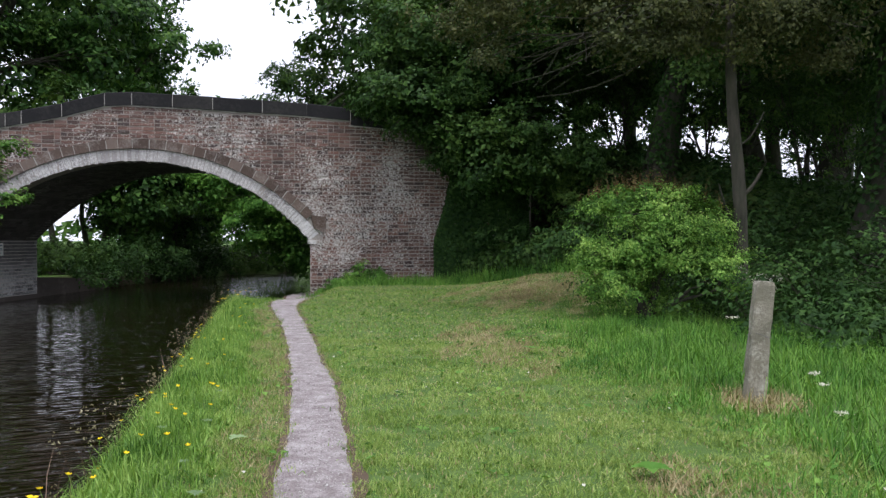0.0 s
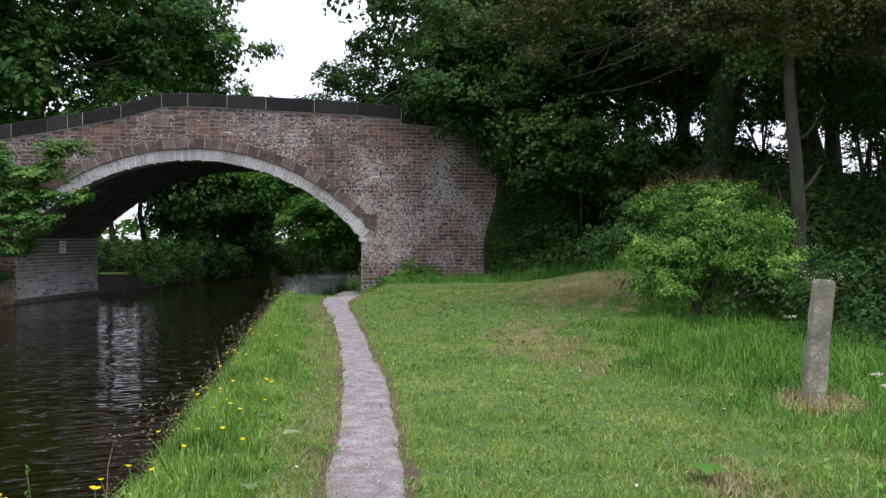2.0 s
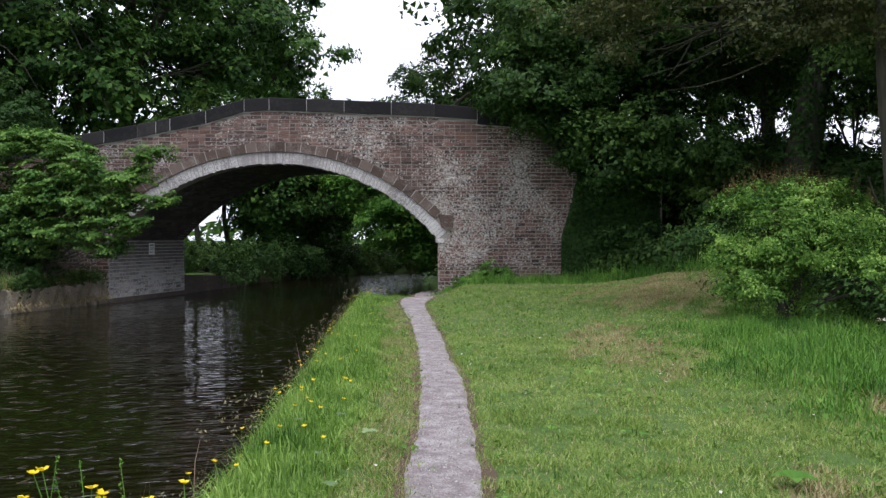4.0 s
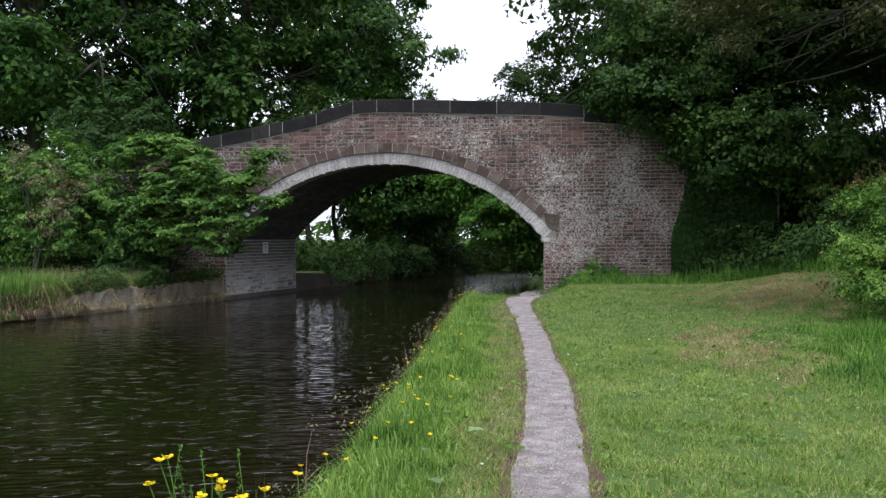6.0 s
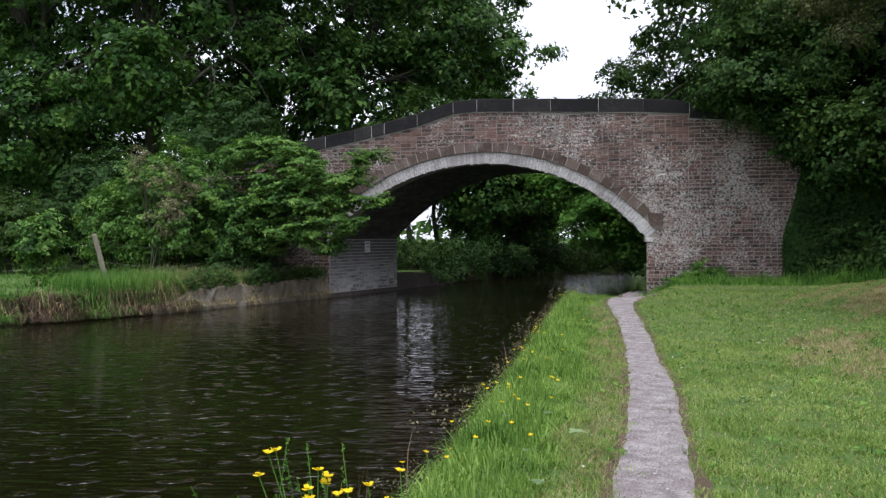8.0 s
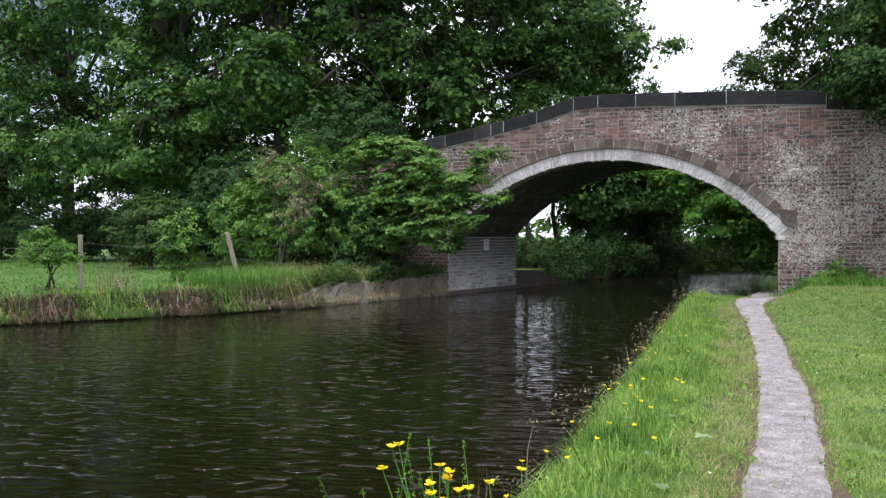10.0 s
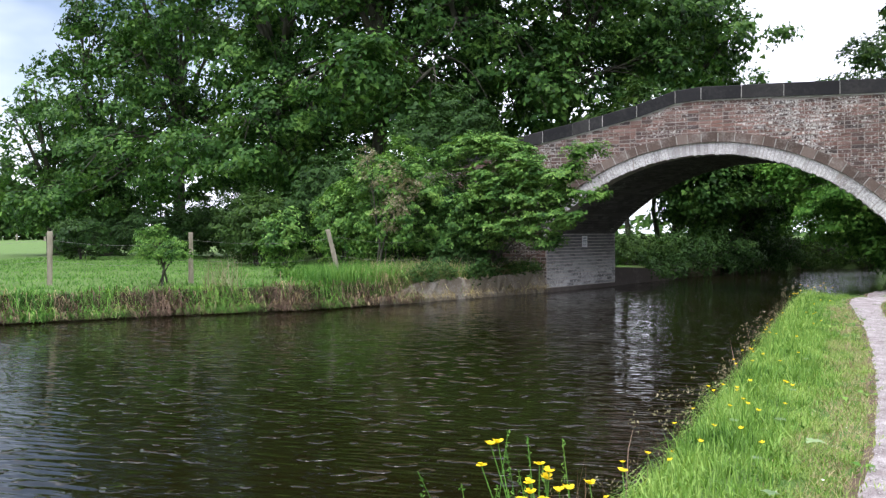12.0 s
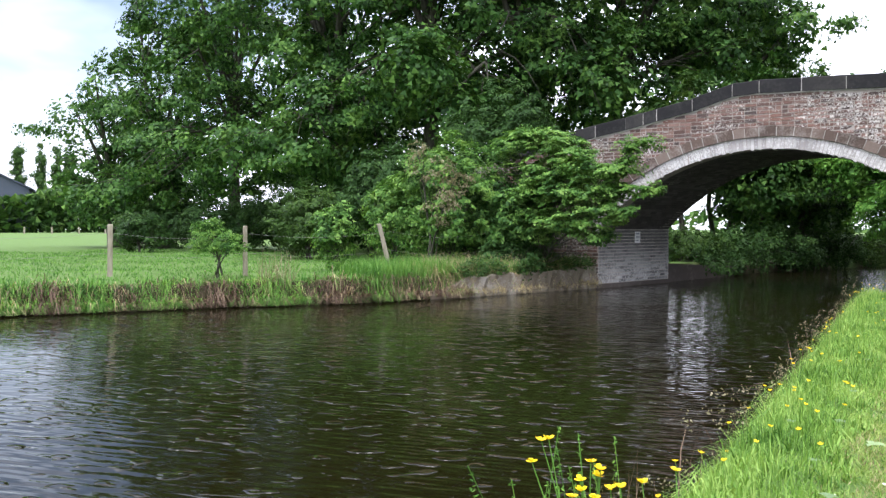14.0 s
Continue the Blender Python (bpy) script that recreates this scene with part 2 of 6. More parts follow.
COPING = stone_material("blackened_coping_stone", [(0.1, (0.012, 0.012, 0.013)), (0.6, (0.022, 0.021, 0.023)), (0.95, (0.038, 0.036, 0.035))], 1.6, (0.09, 0.088, 0.08), 0.3)
SOFFIT = stone_material("dark_soffit", [(0.1, (0.07, 0.06, 0.055)), (0.9, (0.14, 0.12, 0.11))], 1.0, (0.3, 0.28, 0.26), 0.3)
CONCRETE = stone_material("mossy_concrete", [(0.1, (0.06, 0.052, 0.038)), (0.5, (0.145, 0.122, 0.092)), (0.9, (0.27, 0.23, 0.18))], 3.0, (0.45, 0.43, 0.39), 0.7, 0.95, 1.0)
POST_CONCRETE = stone_material("weathered_concrete_post", [(0.1, (0.075, 0.066, 0.05)), (0.5, (0.225, 0.205, 0.16)), (0.9, (0.42, 0.395, 0.32))], 6.0, (0.56, 0.54, 0.47), 0.75, 0.95, 1.0)
POST_WOOD = bark_material("weathered_fence_wood", (0.20, 0.165, 0.12), (0.42, 0.37, 0.29))
PEBBLE = stone_material("pale_grit", [(0.1, (0.16, 0.14, 0.13)), (0.5, (0.36, 0.33, 0.32)), (0.95, (0.62, 0.60, 0.58))], 9.0)
SOIL = stone_material("brown_earth", [(0.1, (0.06, 0.042, 0.028)), (0.9, (0.15, 0.11, 0.075))], 5.0, (0.20, 0.17, 0.12), 0.4)
WHITE_PAINT = stone_material("white_enamel", [(0.1, (0.82, 0.82, 0.83)), (0.9, (0.86, 0.86, 0.87))], 8.0, (0.7, 0.7, 0.72), 0.2, 0.4, 0.05)
SIGN_INK = stone_material("faded_blue_ink", [(0.1, (0.16, 0.18, 0.26)), (0.9, (0.22, 0.24, 0.32))], 8.0, (0.3, 0.3, 0.35), 0.2, 0.5, 0.05)
WIRE = stone_material("galvanised_wire", [(0.1, (0.14, 0.13, 0.12)), (0.9, (0.25, 0.24, 0.23))], 8.0, (0.45, 0.45, 0.45), 0.2, 0.5, 0.1)
ROOF = stone_material("grey_sheet_roof", [(0.1, (0.05, 0.062, 0.085)), (0.9, (0.075, 0.09, 0.115))], 0.3, (0.10, 0.10, 0.11), 0.3, 0.8, 0.2)


def ground_material():
    m, n, l, out = material("turf")
    fine = noise_node(n, l, 38, 6, 0.7)
    mid = noise_node(n, l, 2.3, 5, 0.6)
    broad = noise_node(n, l, 0.22, 3, 0.5)
    col = ramp_node(n, [(0.25, (0.04, 0.075, 0.018)), (0.5, (0.085, 0.145, 0.036)), (0.75, (0.145, 0.205, 0.06))])
    f = maths(n, l, "ADD", maths(n, l, "MULTIPLY", fine.outputs["Fac"], 0.55), maths(n, l, "MULTIPLY", mid.outputs["Fac"], 0.45))
    l.new(f, col.inputs["Fac"])
    c = mix_node(n, l, maths(n, l, "MULTIPLY", broad.outputs["Fac"], 0.35), col.outputs["Color"], (0.08, 0.14, 0.034))
    # bare soil on steep banks and under the water
    nz = n.new("ShaderNodeSeparateXYZ")
    l.new(n.new("ShaderNodeNewGeometry").outputs["Normal"], nz.inputs["Vector"])
    steep = ramp_node(n, [(0.72, (1, 1, 1)), (0.9, (0, 0, 0))])
    l.new(nz.outputs["Z"], steep.inputs["Fac"])
    c = mix_node(n, l, maths(n, l, "MULTIPLY", steep.outputs["Color"], 0.9), c, (0.045, 0.033, 0.022))
    principled(n, l, out, c, 0.95, f, 0.7, 0.03, 0.2)
    return m


def path_material():
    m, n, l, out = material("trodden_gravel")
    grit = noise_node(n, l, 110, 4, 0.8)
    mid = noise_node(n, l, 9, 5, 0.6)
    broad = noise_node(n, l, 3.2, 3, 0.6)
    col = ramp_node(n, [(0.36, (0.12, 0.098, 0.095)), (0.5, (0.325, 0.29, 0.292)), (0.64, (0.62, 0.585, 0.59))])
    f = maths(n, l, "ADD", maths(n, l, "MULTIPLY", grit.outputs["Fac"], 0.55), maths(n, l, "MULTIPLY", mid.outputs["Fac"], 0.45))
    l.new(f, col.inputs["Fac"])
    c = mix_node(n, l, maths(n, l, "MULTIPLY", broad.outputs["Fac"], 0.55), col.outputs["Color"], (0.19, 0.155, 0.145))
    principled(n, l, out, c, 0.95, f, 0.8, 0.015, 0.2)
    return m


def water_material():
    m, n, l, out = material("murky_canal_water")

    def waves(scale, along, across, turn):
        mp = n.new("ShaderNodeMapping")
        mp.vector_type = "TEXTURE"
        mp.inputs["Rotation"].default_value = (0, 0, radians(turn))
        mp.inputs["Scale"].default_value = (1 / along, 1 / across, 1)
        l.new(n.new("ShaderNodeNewGeometry").outputs["Position"], mp.inputs["Vector"])
        t = n.new("ShaderNodeTexNoise")
        t.inputs["Scale"].default_value = scale
        t.inputs["Detail"].default_value = 0.6
        l.new(mp.outputs["Vector"], t.inputs["Vector"])
        return t.outputs["Fac"]

    ripple, fine, swell = waves(4.0, 0.8, 1.3, 28), waves(11, 0.35, 1.4, 22), waves(1.4, 0.7, 1.2, 15)
    calm = noise_node(n, l, 0.28, 2, 0.5).outputs["Fac"]
    silt = noise_node(n, l, 0.8, 4, 0.6)
    # scattered short wavelets
    crest = ramp_node(n, [(0.63, (0, 0, 0)), (0.71, (1, 1, 1))])
    l.new(waves(7.5, 0.8, 1.3, 33), crest.inputs["Fac"])
    breeze = ramp_node(n, [(0.42, (0.45, 0.45, 0.45)), (0.62, (1, 1, 1))])
    l.new(calm, breeze.inputs["Fac"])
    h = maths(n, l, "ADD", maths(n, l, "MULTIPLY", maths(n, l, "ADD", maths(n, l, "MULTIPLY", ripple, 0.42), maths(n, l, "MULTIPLY", fine, 0.62)), breeze.outputs["Color"]), maths(n, l, "MULTIPLY", swell, 0.4))
    # the open reach beyond the bridge is ruffled by the wind
    place = n.new("ShaderNodeSeparateXYZ")
    l.new(n.new("ShaderNodeNewGeometry").outputs["Position"], place.inputs["Vector"])
    gust = n.new("ShaderNodeMapRange")
    for key, value in (("From Min", 20.0), ("From Max", 24.0), ("To Min", 1.0), ("To Max", 3.2)):
        gust.inputs[key].default_value = value
    l.new(place.outputs["Y"], gust.inputs["Value"])
    h = maths(n, l, "MULTIPLY", h, gust.outputs["Result"])
    h = maths(n, l, "ADD", h, maths(n, l, "MULTIPLY", crest.outputs["Color"], 1.15))
    col = mix_node(n, l, silt.outputs["Fac"], (0.0048, 0.0040, 0.0011), (0.0076, 0.0062, 0.0016))
    p = principled(n, l, out, col, 0.002, h, 1.0, 0.0155, 0.5)
    p.inputs["IOR"].default_value = 1.333
    return m


TURF, GRAVEL, WATER = ground_material(), path_material(), water_material()


# ---- helpers for meshes ----
def mesh_from(name, verts, faces, mat, smooth=False):
    """A mesh from numpy arrays; faces is (n, k) of one size, or a list of tuples."""
    me = bpy.data.meshes.new(name)
    verts = np.asarray(verts, dtype=np.float32).reshape(-1, 3)
    if isinstance(faces, np.ndarray):
        nf, k = faces.shape
        me.vertices.add(len(verts))
        me.vertices.foreach_set("co", verts.ravel())
        me.loops.add(nf * k)
        me.loops.foreach_set("vertex_index", faces.astype(np.int32).ravel())
        me.polygons.add(nf)
        me.polygons.foreach_set("loop_start", np.arange(0, nf * k, k, dtype=np.int32))
        me.update(calc_edges=True)
    else:
        me.from_pydata([tuple(map(float, v)) for v in verts], [], faces)
        me.update()
    me.polygons.foreach_set("use_smooth", np.full(len(me.polygons), smooth, dtype=bool))
    me.materials.append(mat)
    return me


def part(name, me, parent, label="", kind=""):
    ob = new(name, me)
    ob.parent = parent
    if label or kind:
        tagged(ob, label, kind=kind)
    return ob


def thing(name, loc, label, category, group="", kind="", turn=0.0):
    ob = new(name)
    ob.location = loc
    ob.rotation_euler = (0, 0, turn)
    return tagged(ob, label, category, group, kind)


def polar(az, dist):
    """Plan place by bearing (degrees to the left of +y) and distance from the tripod."""
    return -dist * math.sin(radians(az)), dist * math.cos(radians(az))


def tube_arrays(points, radii, sides=8):
    """Rings swept along points, with the end closed to a tip."""
    pts = np.asarray(points, float)
    d = np.gradient(pts, axis=0)
    d /= np.linalg.norm(d, axis=1)[:, None] + 1e-9
    ref = np.where(np.abs(d[:, 2:3]) > 0.9, np.array([[1.0, 0, 0]]), np.array([[0, 0, 1.0]]))
    s = np.cross(d, ref)
    s /= np.linalg.norm(s, axis=1)[:, None] + 1e-9
    t = np.cross(d, s)
    a = np.linspace(0, 2 * np.pi, sides, endpoint=False)
    r = np.asarray(radii, float)[:, None, None]
    v = pts[:, None, :] + r * (np.cos(a)[None, :, None] * s[:, None, :] + np.sin(a)[None, :, None] * t[:, None, :])
    i, k = np.meshgrid(np.arange(len(pts) - 1), np.arange(sides), indexing="ij")
    k2 = (k + 1) % sides
    f = np.stack([i * sides + k, i * sides + k2, (i + 1) * sides + k2, (i + 1) * sides + k], -1).reshape(-1, 4)
    return v.reshape(-1, 3), f


class Soup:
    """Collects quads of many small forms into one mesh."""

    def __init__(self):
        self.v, self.f, self.n = [], [], 0

    def add(self, v, f):
        self.v.append(np.asarray(v, float).reshape(-1, 3))
        self.f.append(np.asarray(f) + self.n)
        self.n += len(self.v[-1])

    def mesh(self, name, mat, smooth=False):
        return mesh_from(name, np.concatenate(self.v), np.concatenate(self.f), mat, smooth)


BOX_FACES = np.array([[0, 1, 2, 3], [7, 6, 5, 4], [0, 4, 5, 1], [1, 5, 6, 2], [2, 6, 7, 3], [3, 7, 4, 0]])


def unit(v):
    return v / (np.linalg.norm(v, axis=-1, keepdims=True) + 1e-9)


def leaf_arrays(rng, centre, normal, size, aspect=0.6):
    """Kite-shaped leaves with a slight fold and droop."""
    n = unit(normal)
    t = unit(np.cross(n, rng.normal(size=n.shape)))
    b = np.cross(n, t)
    s = size[:, None]
    base, tip = centre - t * s * 0.5, centre + t * s * 0.5 - n * s * 0.12
    one, two = centre + b * s * aspect * 0.5 + n * s * 0.07, centre - b * s * aspect * 0.5 + n * s * 0.07
    v = np.stack([base, one, tip, two], 1).reshape(-1, 3)
    return v, np.arange(len(v)).reshape(-1, 4)


def small_leaf_arrays(rng, centre, normal, size, aspect=0.75):
    """Small three-cornered leaves for crowns seen from afar."""
    n = unit(normal)
    t = unit(np.cross(n, rng.normal(size=n.shape)))
    b = np.cross(n, t)
    s = size[:, None]
    v = np.stack([centre + b * s * aspect * 0.5 - t * s * 0.35, centre + t * s * 0.65 - n * s * 0.1, centre - b * s * aspect * 0.5 - t * s * 0.35], 1).reshape(-1, 3)
    return v, np.arange(len(v)).reshape(-1, 3)


def blade_arrays(rng, root, height, width, lean, curl=0.6):
    """Grass blades of two tapering quads' worth: root, middle, tip."""
    k = len(root)
    a = rng.uniform(0, 2 * np.pi, k)
    side = np.stack([np.cos(a), np.sin(a), np.zeros(k)], 1)
    b = a + np.pi / 2 + rng.normal(0, 0.5, k)
    bend = np.stack([np.cos(b), np.sin(b), np.zeros(k)], 1) * (lean * height)[:, None]
    up = np.array([0, 0, 1.0])
    h, w = height[:, None], width[:, None]
    mid = root + up * h * 0.55 + bend * 0.35
    tip = root + up * h * (1 - curl * lean[:, None] ** 2) + bend
    v = np.stack([root - side * w / 2, root + side * w / 2, mid + side * w * 0.4, tip, mid - side * w * 0.4], 1).reshape(-1, 3)
    i = np.arange(k)[:, None] * 5
    quads = i + np.array([[0, 1, 2, 4]])
    tris = i + np.array([[4, 2, 3]])
    return v, quads, tris


def blades_mesh(name, mat, v, quads, tris):
    me = bpy.data.meshes.new(name)
    me.vertices.add(len(v))
    me.vertices.foreach_set("co", np.asarray(v, np.float32).ravel())
    nq, ntri = len(quads), len(tris)
    me.loops.add(nq * 4 + ntri * 3)
    me.loops.foreach_set("vertex_index", np.concatenate([quads.ravel(), tris.ravel()]).astype(np.int32))
    me.polygons.add(nq + ntri)
    me.polygons.foreach_set("loop_start", np.concatenate([np.arange(nq) * 4, nq * 4 + np.arange(ntri) * 3]).astype(np.int32))
    me.update(calc_edges=True)
    me.materials.append(mat)
    return me


# ---- ground and canal ----
NEAR_Y = [-60, -20, -5, 0, 3, 4, 6, 10, 14, 15.5, 17, 20, 24, 27, 29, 31, 34, 60]
NEAR_X = [4, 1.0, -0.9, -1.25, -1.55, -1.7, -2.1, -2.95, -3.8, -3.95, -3.85, -3.35, -3.45, -3.4, -2.4, 0.5, 7.0, 60.0]
FAR_Y = [-60, -20, -5, 2, 5, 8, 10, 12, 16, 19.5, 24, 28, 31, 33.5, 35.5, 38, 60]
FAR_X = [-30, -21, -16.5, -14.2, -13.2, -11.9, -10.8, -10.3, -9.65, -9.45, -9.3, -8.9, -8.0, -6.6, -4.2, 1.0, 48.0]
FOOT_Y = [-60, -5, 3, 7, 11, 16, 19, 21.5, 30, 60]
FOOT_X = [8, 5.2, 4.2, 4.2, 4.4, 2.7, 1.0, -1.0, -0.5, 8]
RISE_Y = [-60, 0, 8, 14, 19, 24, 29, 40]
RISE_H = [1.0, 1.3, 1.6, 2.2, 3.0, 3.0, 0.9, 0.6]
WATER_Z = -0.37


def smooth(t):
    t = np.clip(t, 0, 1)
    return t * t * (3 - 2 * t)


def ground_z(x, y):
    x, y = np.asarray(x, float), np.asarray(y, float)
    dr, dl = x - np.interp(y, NEAR_Y, NEAR_X), np.interp(y, FAR_Y, FAR_X) - x
    near = -1.0 + smooth((dr + 0.5) / 0.85)
    near = near + np.interp(y, RISE_Y, RISE_H) * smooth((x - np.interp(y, FOOT_Y, FOOT_X)) / 4.5) * (dr > 0) * (1 - 0.5 * smooth((x - 4.5) / 5))
    near = near + 0.42 * np.exp(-((x - 2.7) / 1.6) ** 2 - ((y - 14.6) / 2.6) ** 2) * (dr > 0.3)
    near = near + 0.012 * np.sin(x * 2.3 + y) * np.cos(y * 1.9) * (dr > 0.3) + 0.05 * smooth((y - 9) / 8) * (dr > 0.3)
    near = near - 0.33 * smooth((y - 12.6) / 1.8) * smooth((-2.0 - x) / 0.6) * smooth((26 - y) / 3) * smooth((dr + 0.1) / 0.5)
    far = -1.0 + 1.05 * smooth((dl + 0.12) / 0.3)
    # the road's ramp on the far side
    ax, ay, bx, by = -15.0, 20.0, -26.0, 27.0
    k = np.clip(((x - ax) * (bx - ax) + (y - ay) * (by - ay)) / ((bx - ax) ** 2 + (by - ay) ** 2), 0, 1)
    d = np.hypot(x - ax - k * (bx - ax), y - ay - k * (by - ay))
    far = far + (2.6 - 1.8 * k) * smooth((4.2 - d) / 3.0) * (dl > 0)
    far = far + 0.03 * np.sin(x * 0.9) * np.cos(y * 1.1) * (dl > 0.4)
    return np.where(dr > dl, near, far)


def axis(fine_lo, fine_hi, step, lo, hi):
    out, inside = [], np.arange(fine_lo, fine_hi + 1e-6, step)
    a, s = fine_lo, step
    left = []
    while a > lo:
        s *= 1.35
        a -= s
        left.append(max(a, lo))
    a, s, right = fine_hi, step, []
    while a < hi:
        s *= 1.35
        a += s
        right.append(min(a, hi))
    return np.array(left[::-1] + list(inside) + right)


gx, gy = axis(-17, 8, 0.18, -900, 900), axis(-2, 24, 0.18, -900, 900)
X, Y = np.meshgrid(gx, gy, indexing="ij")
i, k = np.meshgrid(np.arange(len(gx) - 1), np.arange(len(gy) - 1), indexing="ij")
c = len(gy)
faces = np.stack([i * c + k, (i + 1) * c + k, (i + 1) * c + k + 1, i * c + k + 1], -1).reshape(-1, 4)
ground = new("ground", mesh_from("ground", np.stack([X, Y, ground_z(X, Y)], -1), faces, TURF, True))
tagged(ground, "mown grass bank and meadow with a canal cut through", "ground", kind="structure")

wy = np.concatenate([np.linspace(-60, 60, 121)])
lo, hi = np.interp(wy, FAR_Y, FAR_X) - 0.4, np.interp(wy, NEAR_Y, NEAR_X) + 0.6
us = np.linspace(0, 1, 25)
wv = np.stack([lo[:, None] + (hi - lo)[:, None] * us, np.repeat(wy[:, None], 25, 1), np.full((len(wy), 25), WATER_Z)], -1)
i, k = np.meshgrid(np.arange(len(wy) - 1), np.arange(24), indexing="ij")
wf = np.stack([i * 25 + k, i * 25 + k + 1, (i + 1) * 25 + k + 1, (i + 1) * 25 + k], -1).reshape(-1, 4)
water = new("water", mesh_from("water", wv, wf, WATER, True))
tagged(water, "dark olive-brown canal water with small ripples", "water", kind="structure")

# trodden path: centre line and width along y
PATH_Y = [-3, 0, 3.0, 4.15, 5.45, 7.1, 9.6, 11.2, 12.0, 12.6, 13.2, 13.8, 14.6, 16, 18, 22, 26]
PATH_X = [0.1, -0.15, -0.465, -0.635, -0.86, -1.20, -1.75, -2.16, -2.32, -2.36, -2.32, -2.28, -2.4, -2.9, -3.15, -3.0, -3.0]
PATH_W = [0.31, 0.31, 0.31, 0.31, 0.299, 0.276, 0.281, 0.36, 0.42, 0.48, 0.50, 0.50, 0.5, 0.5, 0.5, 0.4, 0.4]


def path_x(y):
    return np.interp(y, PATH_Y, PATH_X)


py = np.arange(-3, 26, 0.07)
ker = np.ones(9) / 9
pc = np.convolve(np.pad(path_x(py), 4, mode="edge"), ker, "valid")
pw = np.interp(py, PATH_Y, PATH_W)
rng = np.random.RandomState(3)
jag = [np.convolve(np.pad(rng.normal(0, 0.02, len(py)), 2, mode="edge"), np.ones(5) / 5, "valid") for _ in range(2)]
us = np.linspace(-0.5, 0.5, 9)
px = pc[:, None] + us * pw[:, None] + np.where(us < 0, jag[0][:, None] * -2 * us, jag[1][:, None] * 2 * us)
pz = ground_z(px, np.repeat(py[:, None], 9, 1)) + 0.014 - 0.012 * (np.abs(us) > 0.45)
i, k = np.meshgrid(np.arange(len(py) - 1), np.arange(8), indexing="ij")
pf = np.stack([i * 9 + k, i * 9 + k + 1, (i + 1) * 9 + k + 1, (i + 1) * 9 + k], -1).reshape(-1, 4)
path = new("path", mesh_from("path", np.stack([px, np.repeat(py[:, None], 9, 1), pz], -1), pf, GRAVEL, True))
tagged(path, "narrow trodden grey gravel towpath through the grass", "path", kind="structure")

bw = 1.0 + 0.055 / pw
bx = pc[:, None] + (px - pc[:, None]) * bw[:, None] + np.where(us < 0, jag[1][:, None] * 2.0 * us, -jag[0][:, None] * 2.0 * us)
bz = ground_z(bx, np.repeat(py[:, None], 9, 1)) + 0.006
border = new("path_border", mesh_from("path_border", np.stack([bx, np.repeat(py[:, None], 9, 1), bz], -1), pf, SOIL, True))
tagged(border, "bare brown earth along the path's edges", "path", kind="structure")
rng = np.random.RandomState(31)
k = 5200
y = 1.8 + 9 * rng.uniform(0, 1, k) ** 1.5
x = np.interp(y, py, pc) + rng.normal(0, 0.3, k) * np.interp(y, py, pw)
keep = np.abs(x - np.interp(y, py, pc)) < np.interp(y, py, pw) * 0.47
x, y = x[keep], y[keep]
k = len(x)
r = rng.uniform(0.0015, 0.0055, k)[:, None]
stretch = rng.uniform(0.6, 1.4, (k, 1, 3)) * np.array([1, 1, 0.7])
octa = np.array([(1, 0, 0), (0, 1, 0), (-1, 0, 0), (0, -1, 0), (0, 0, 1), (0, 0, -1)], float)
turn = rng.uniform(0, 6.3, k)
v = octa[None] * r[:, None] * stretch
v = np.stack([v[..., 0] * np.cos(turn)[:, None] - v[..., 1] * np.sin(turn)[:, None], v[..., 0] * np.sin(turn)[:, None] + v[..., 1] * np.cos(turn)[:, None], v[..., 2]], -1)
v += np.stack([x, y, ground_z(x, y) + 0.016], 1)[:, None, :]
tri = np.array([(0, 1, 4), (1, 2, 4), (2, 3, 4), (3, 0, 4), (1, 0, 5), (2, 1, 5), (3, 2, 5), (0, 3, 5)])
pebbles = new("gravel", mesh_from("gravel", v, (np.arange(k)[:, None, None] * 6 + tri[None]).reshape(-1, 3), PEBBLE))
tagged(pebbles, "loose pale grit on the trodden path", "gravel", kind="stuff")

# ---- the bridge ----
FACE = radians(14)                 # turn of the bridge's face
AXIS = radians(-4)                 # bearing of the barrel
JAMB = np.array([-2.83, 17.78])    # foot of the towpath-side jamb
U = np.array([math.cos(FACE), math.sin(FACE)])
A = np.array([-math.sin(AXIS), math.cos(AXIS)])
OUT = np.array([math.sin(FACE), -math.cos(FACE)])
ARCH_S, ARCH_Z, ARCH_R = -3.50, -1.93, 4.51
SPRING_Z, DEPTH = 0.95, 3.0
HALF = math.sqrt(ARCH_R ** 2 - (SPRING_Z - ARCH_Z) ** 2)
RING, STONE = 0.235, 0.24          # thickness of the white brick ring and of the stone ring over it
TOP_S = [-11, -7.44, -6.30, -4.91, -4.16, -3.67, -2.07, -0.12, 0.84, 5.0]
TOP_Z = [2.45, 3.18, 3.39, 3.70, 3.94, 3.98, 3.94, 3.88, 3.82, 3.55]
CAP = 0.27                         # height of the coping


def bp(s, w, z, o=0.0):
    """A point of the bridge: along the face, into the barrel, up, and out of the face."""
    s, w, z, o = np.broadcast_arrays(*[np.asarray(q, float) for q in (s, w, z, o)])
    return np.stack([JAMB[0] + U[0] * s + A[0] * w + OUT[0] * o, JAMB[1] + U[1] * s + A[1] * w + OUT[1] * o, z], -1)


def top_z(s):
    return np.interp(s, TOP_S, TOP_Z)


bridge = thing("bridge", (*JAMB, 0), "humpbacked red-brick canal bridge with a white-edged arch", "bridge")
bridge.location = (0, 0, 0)


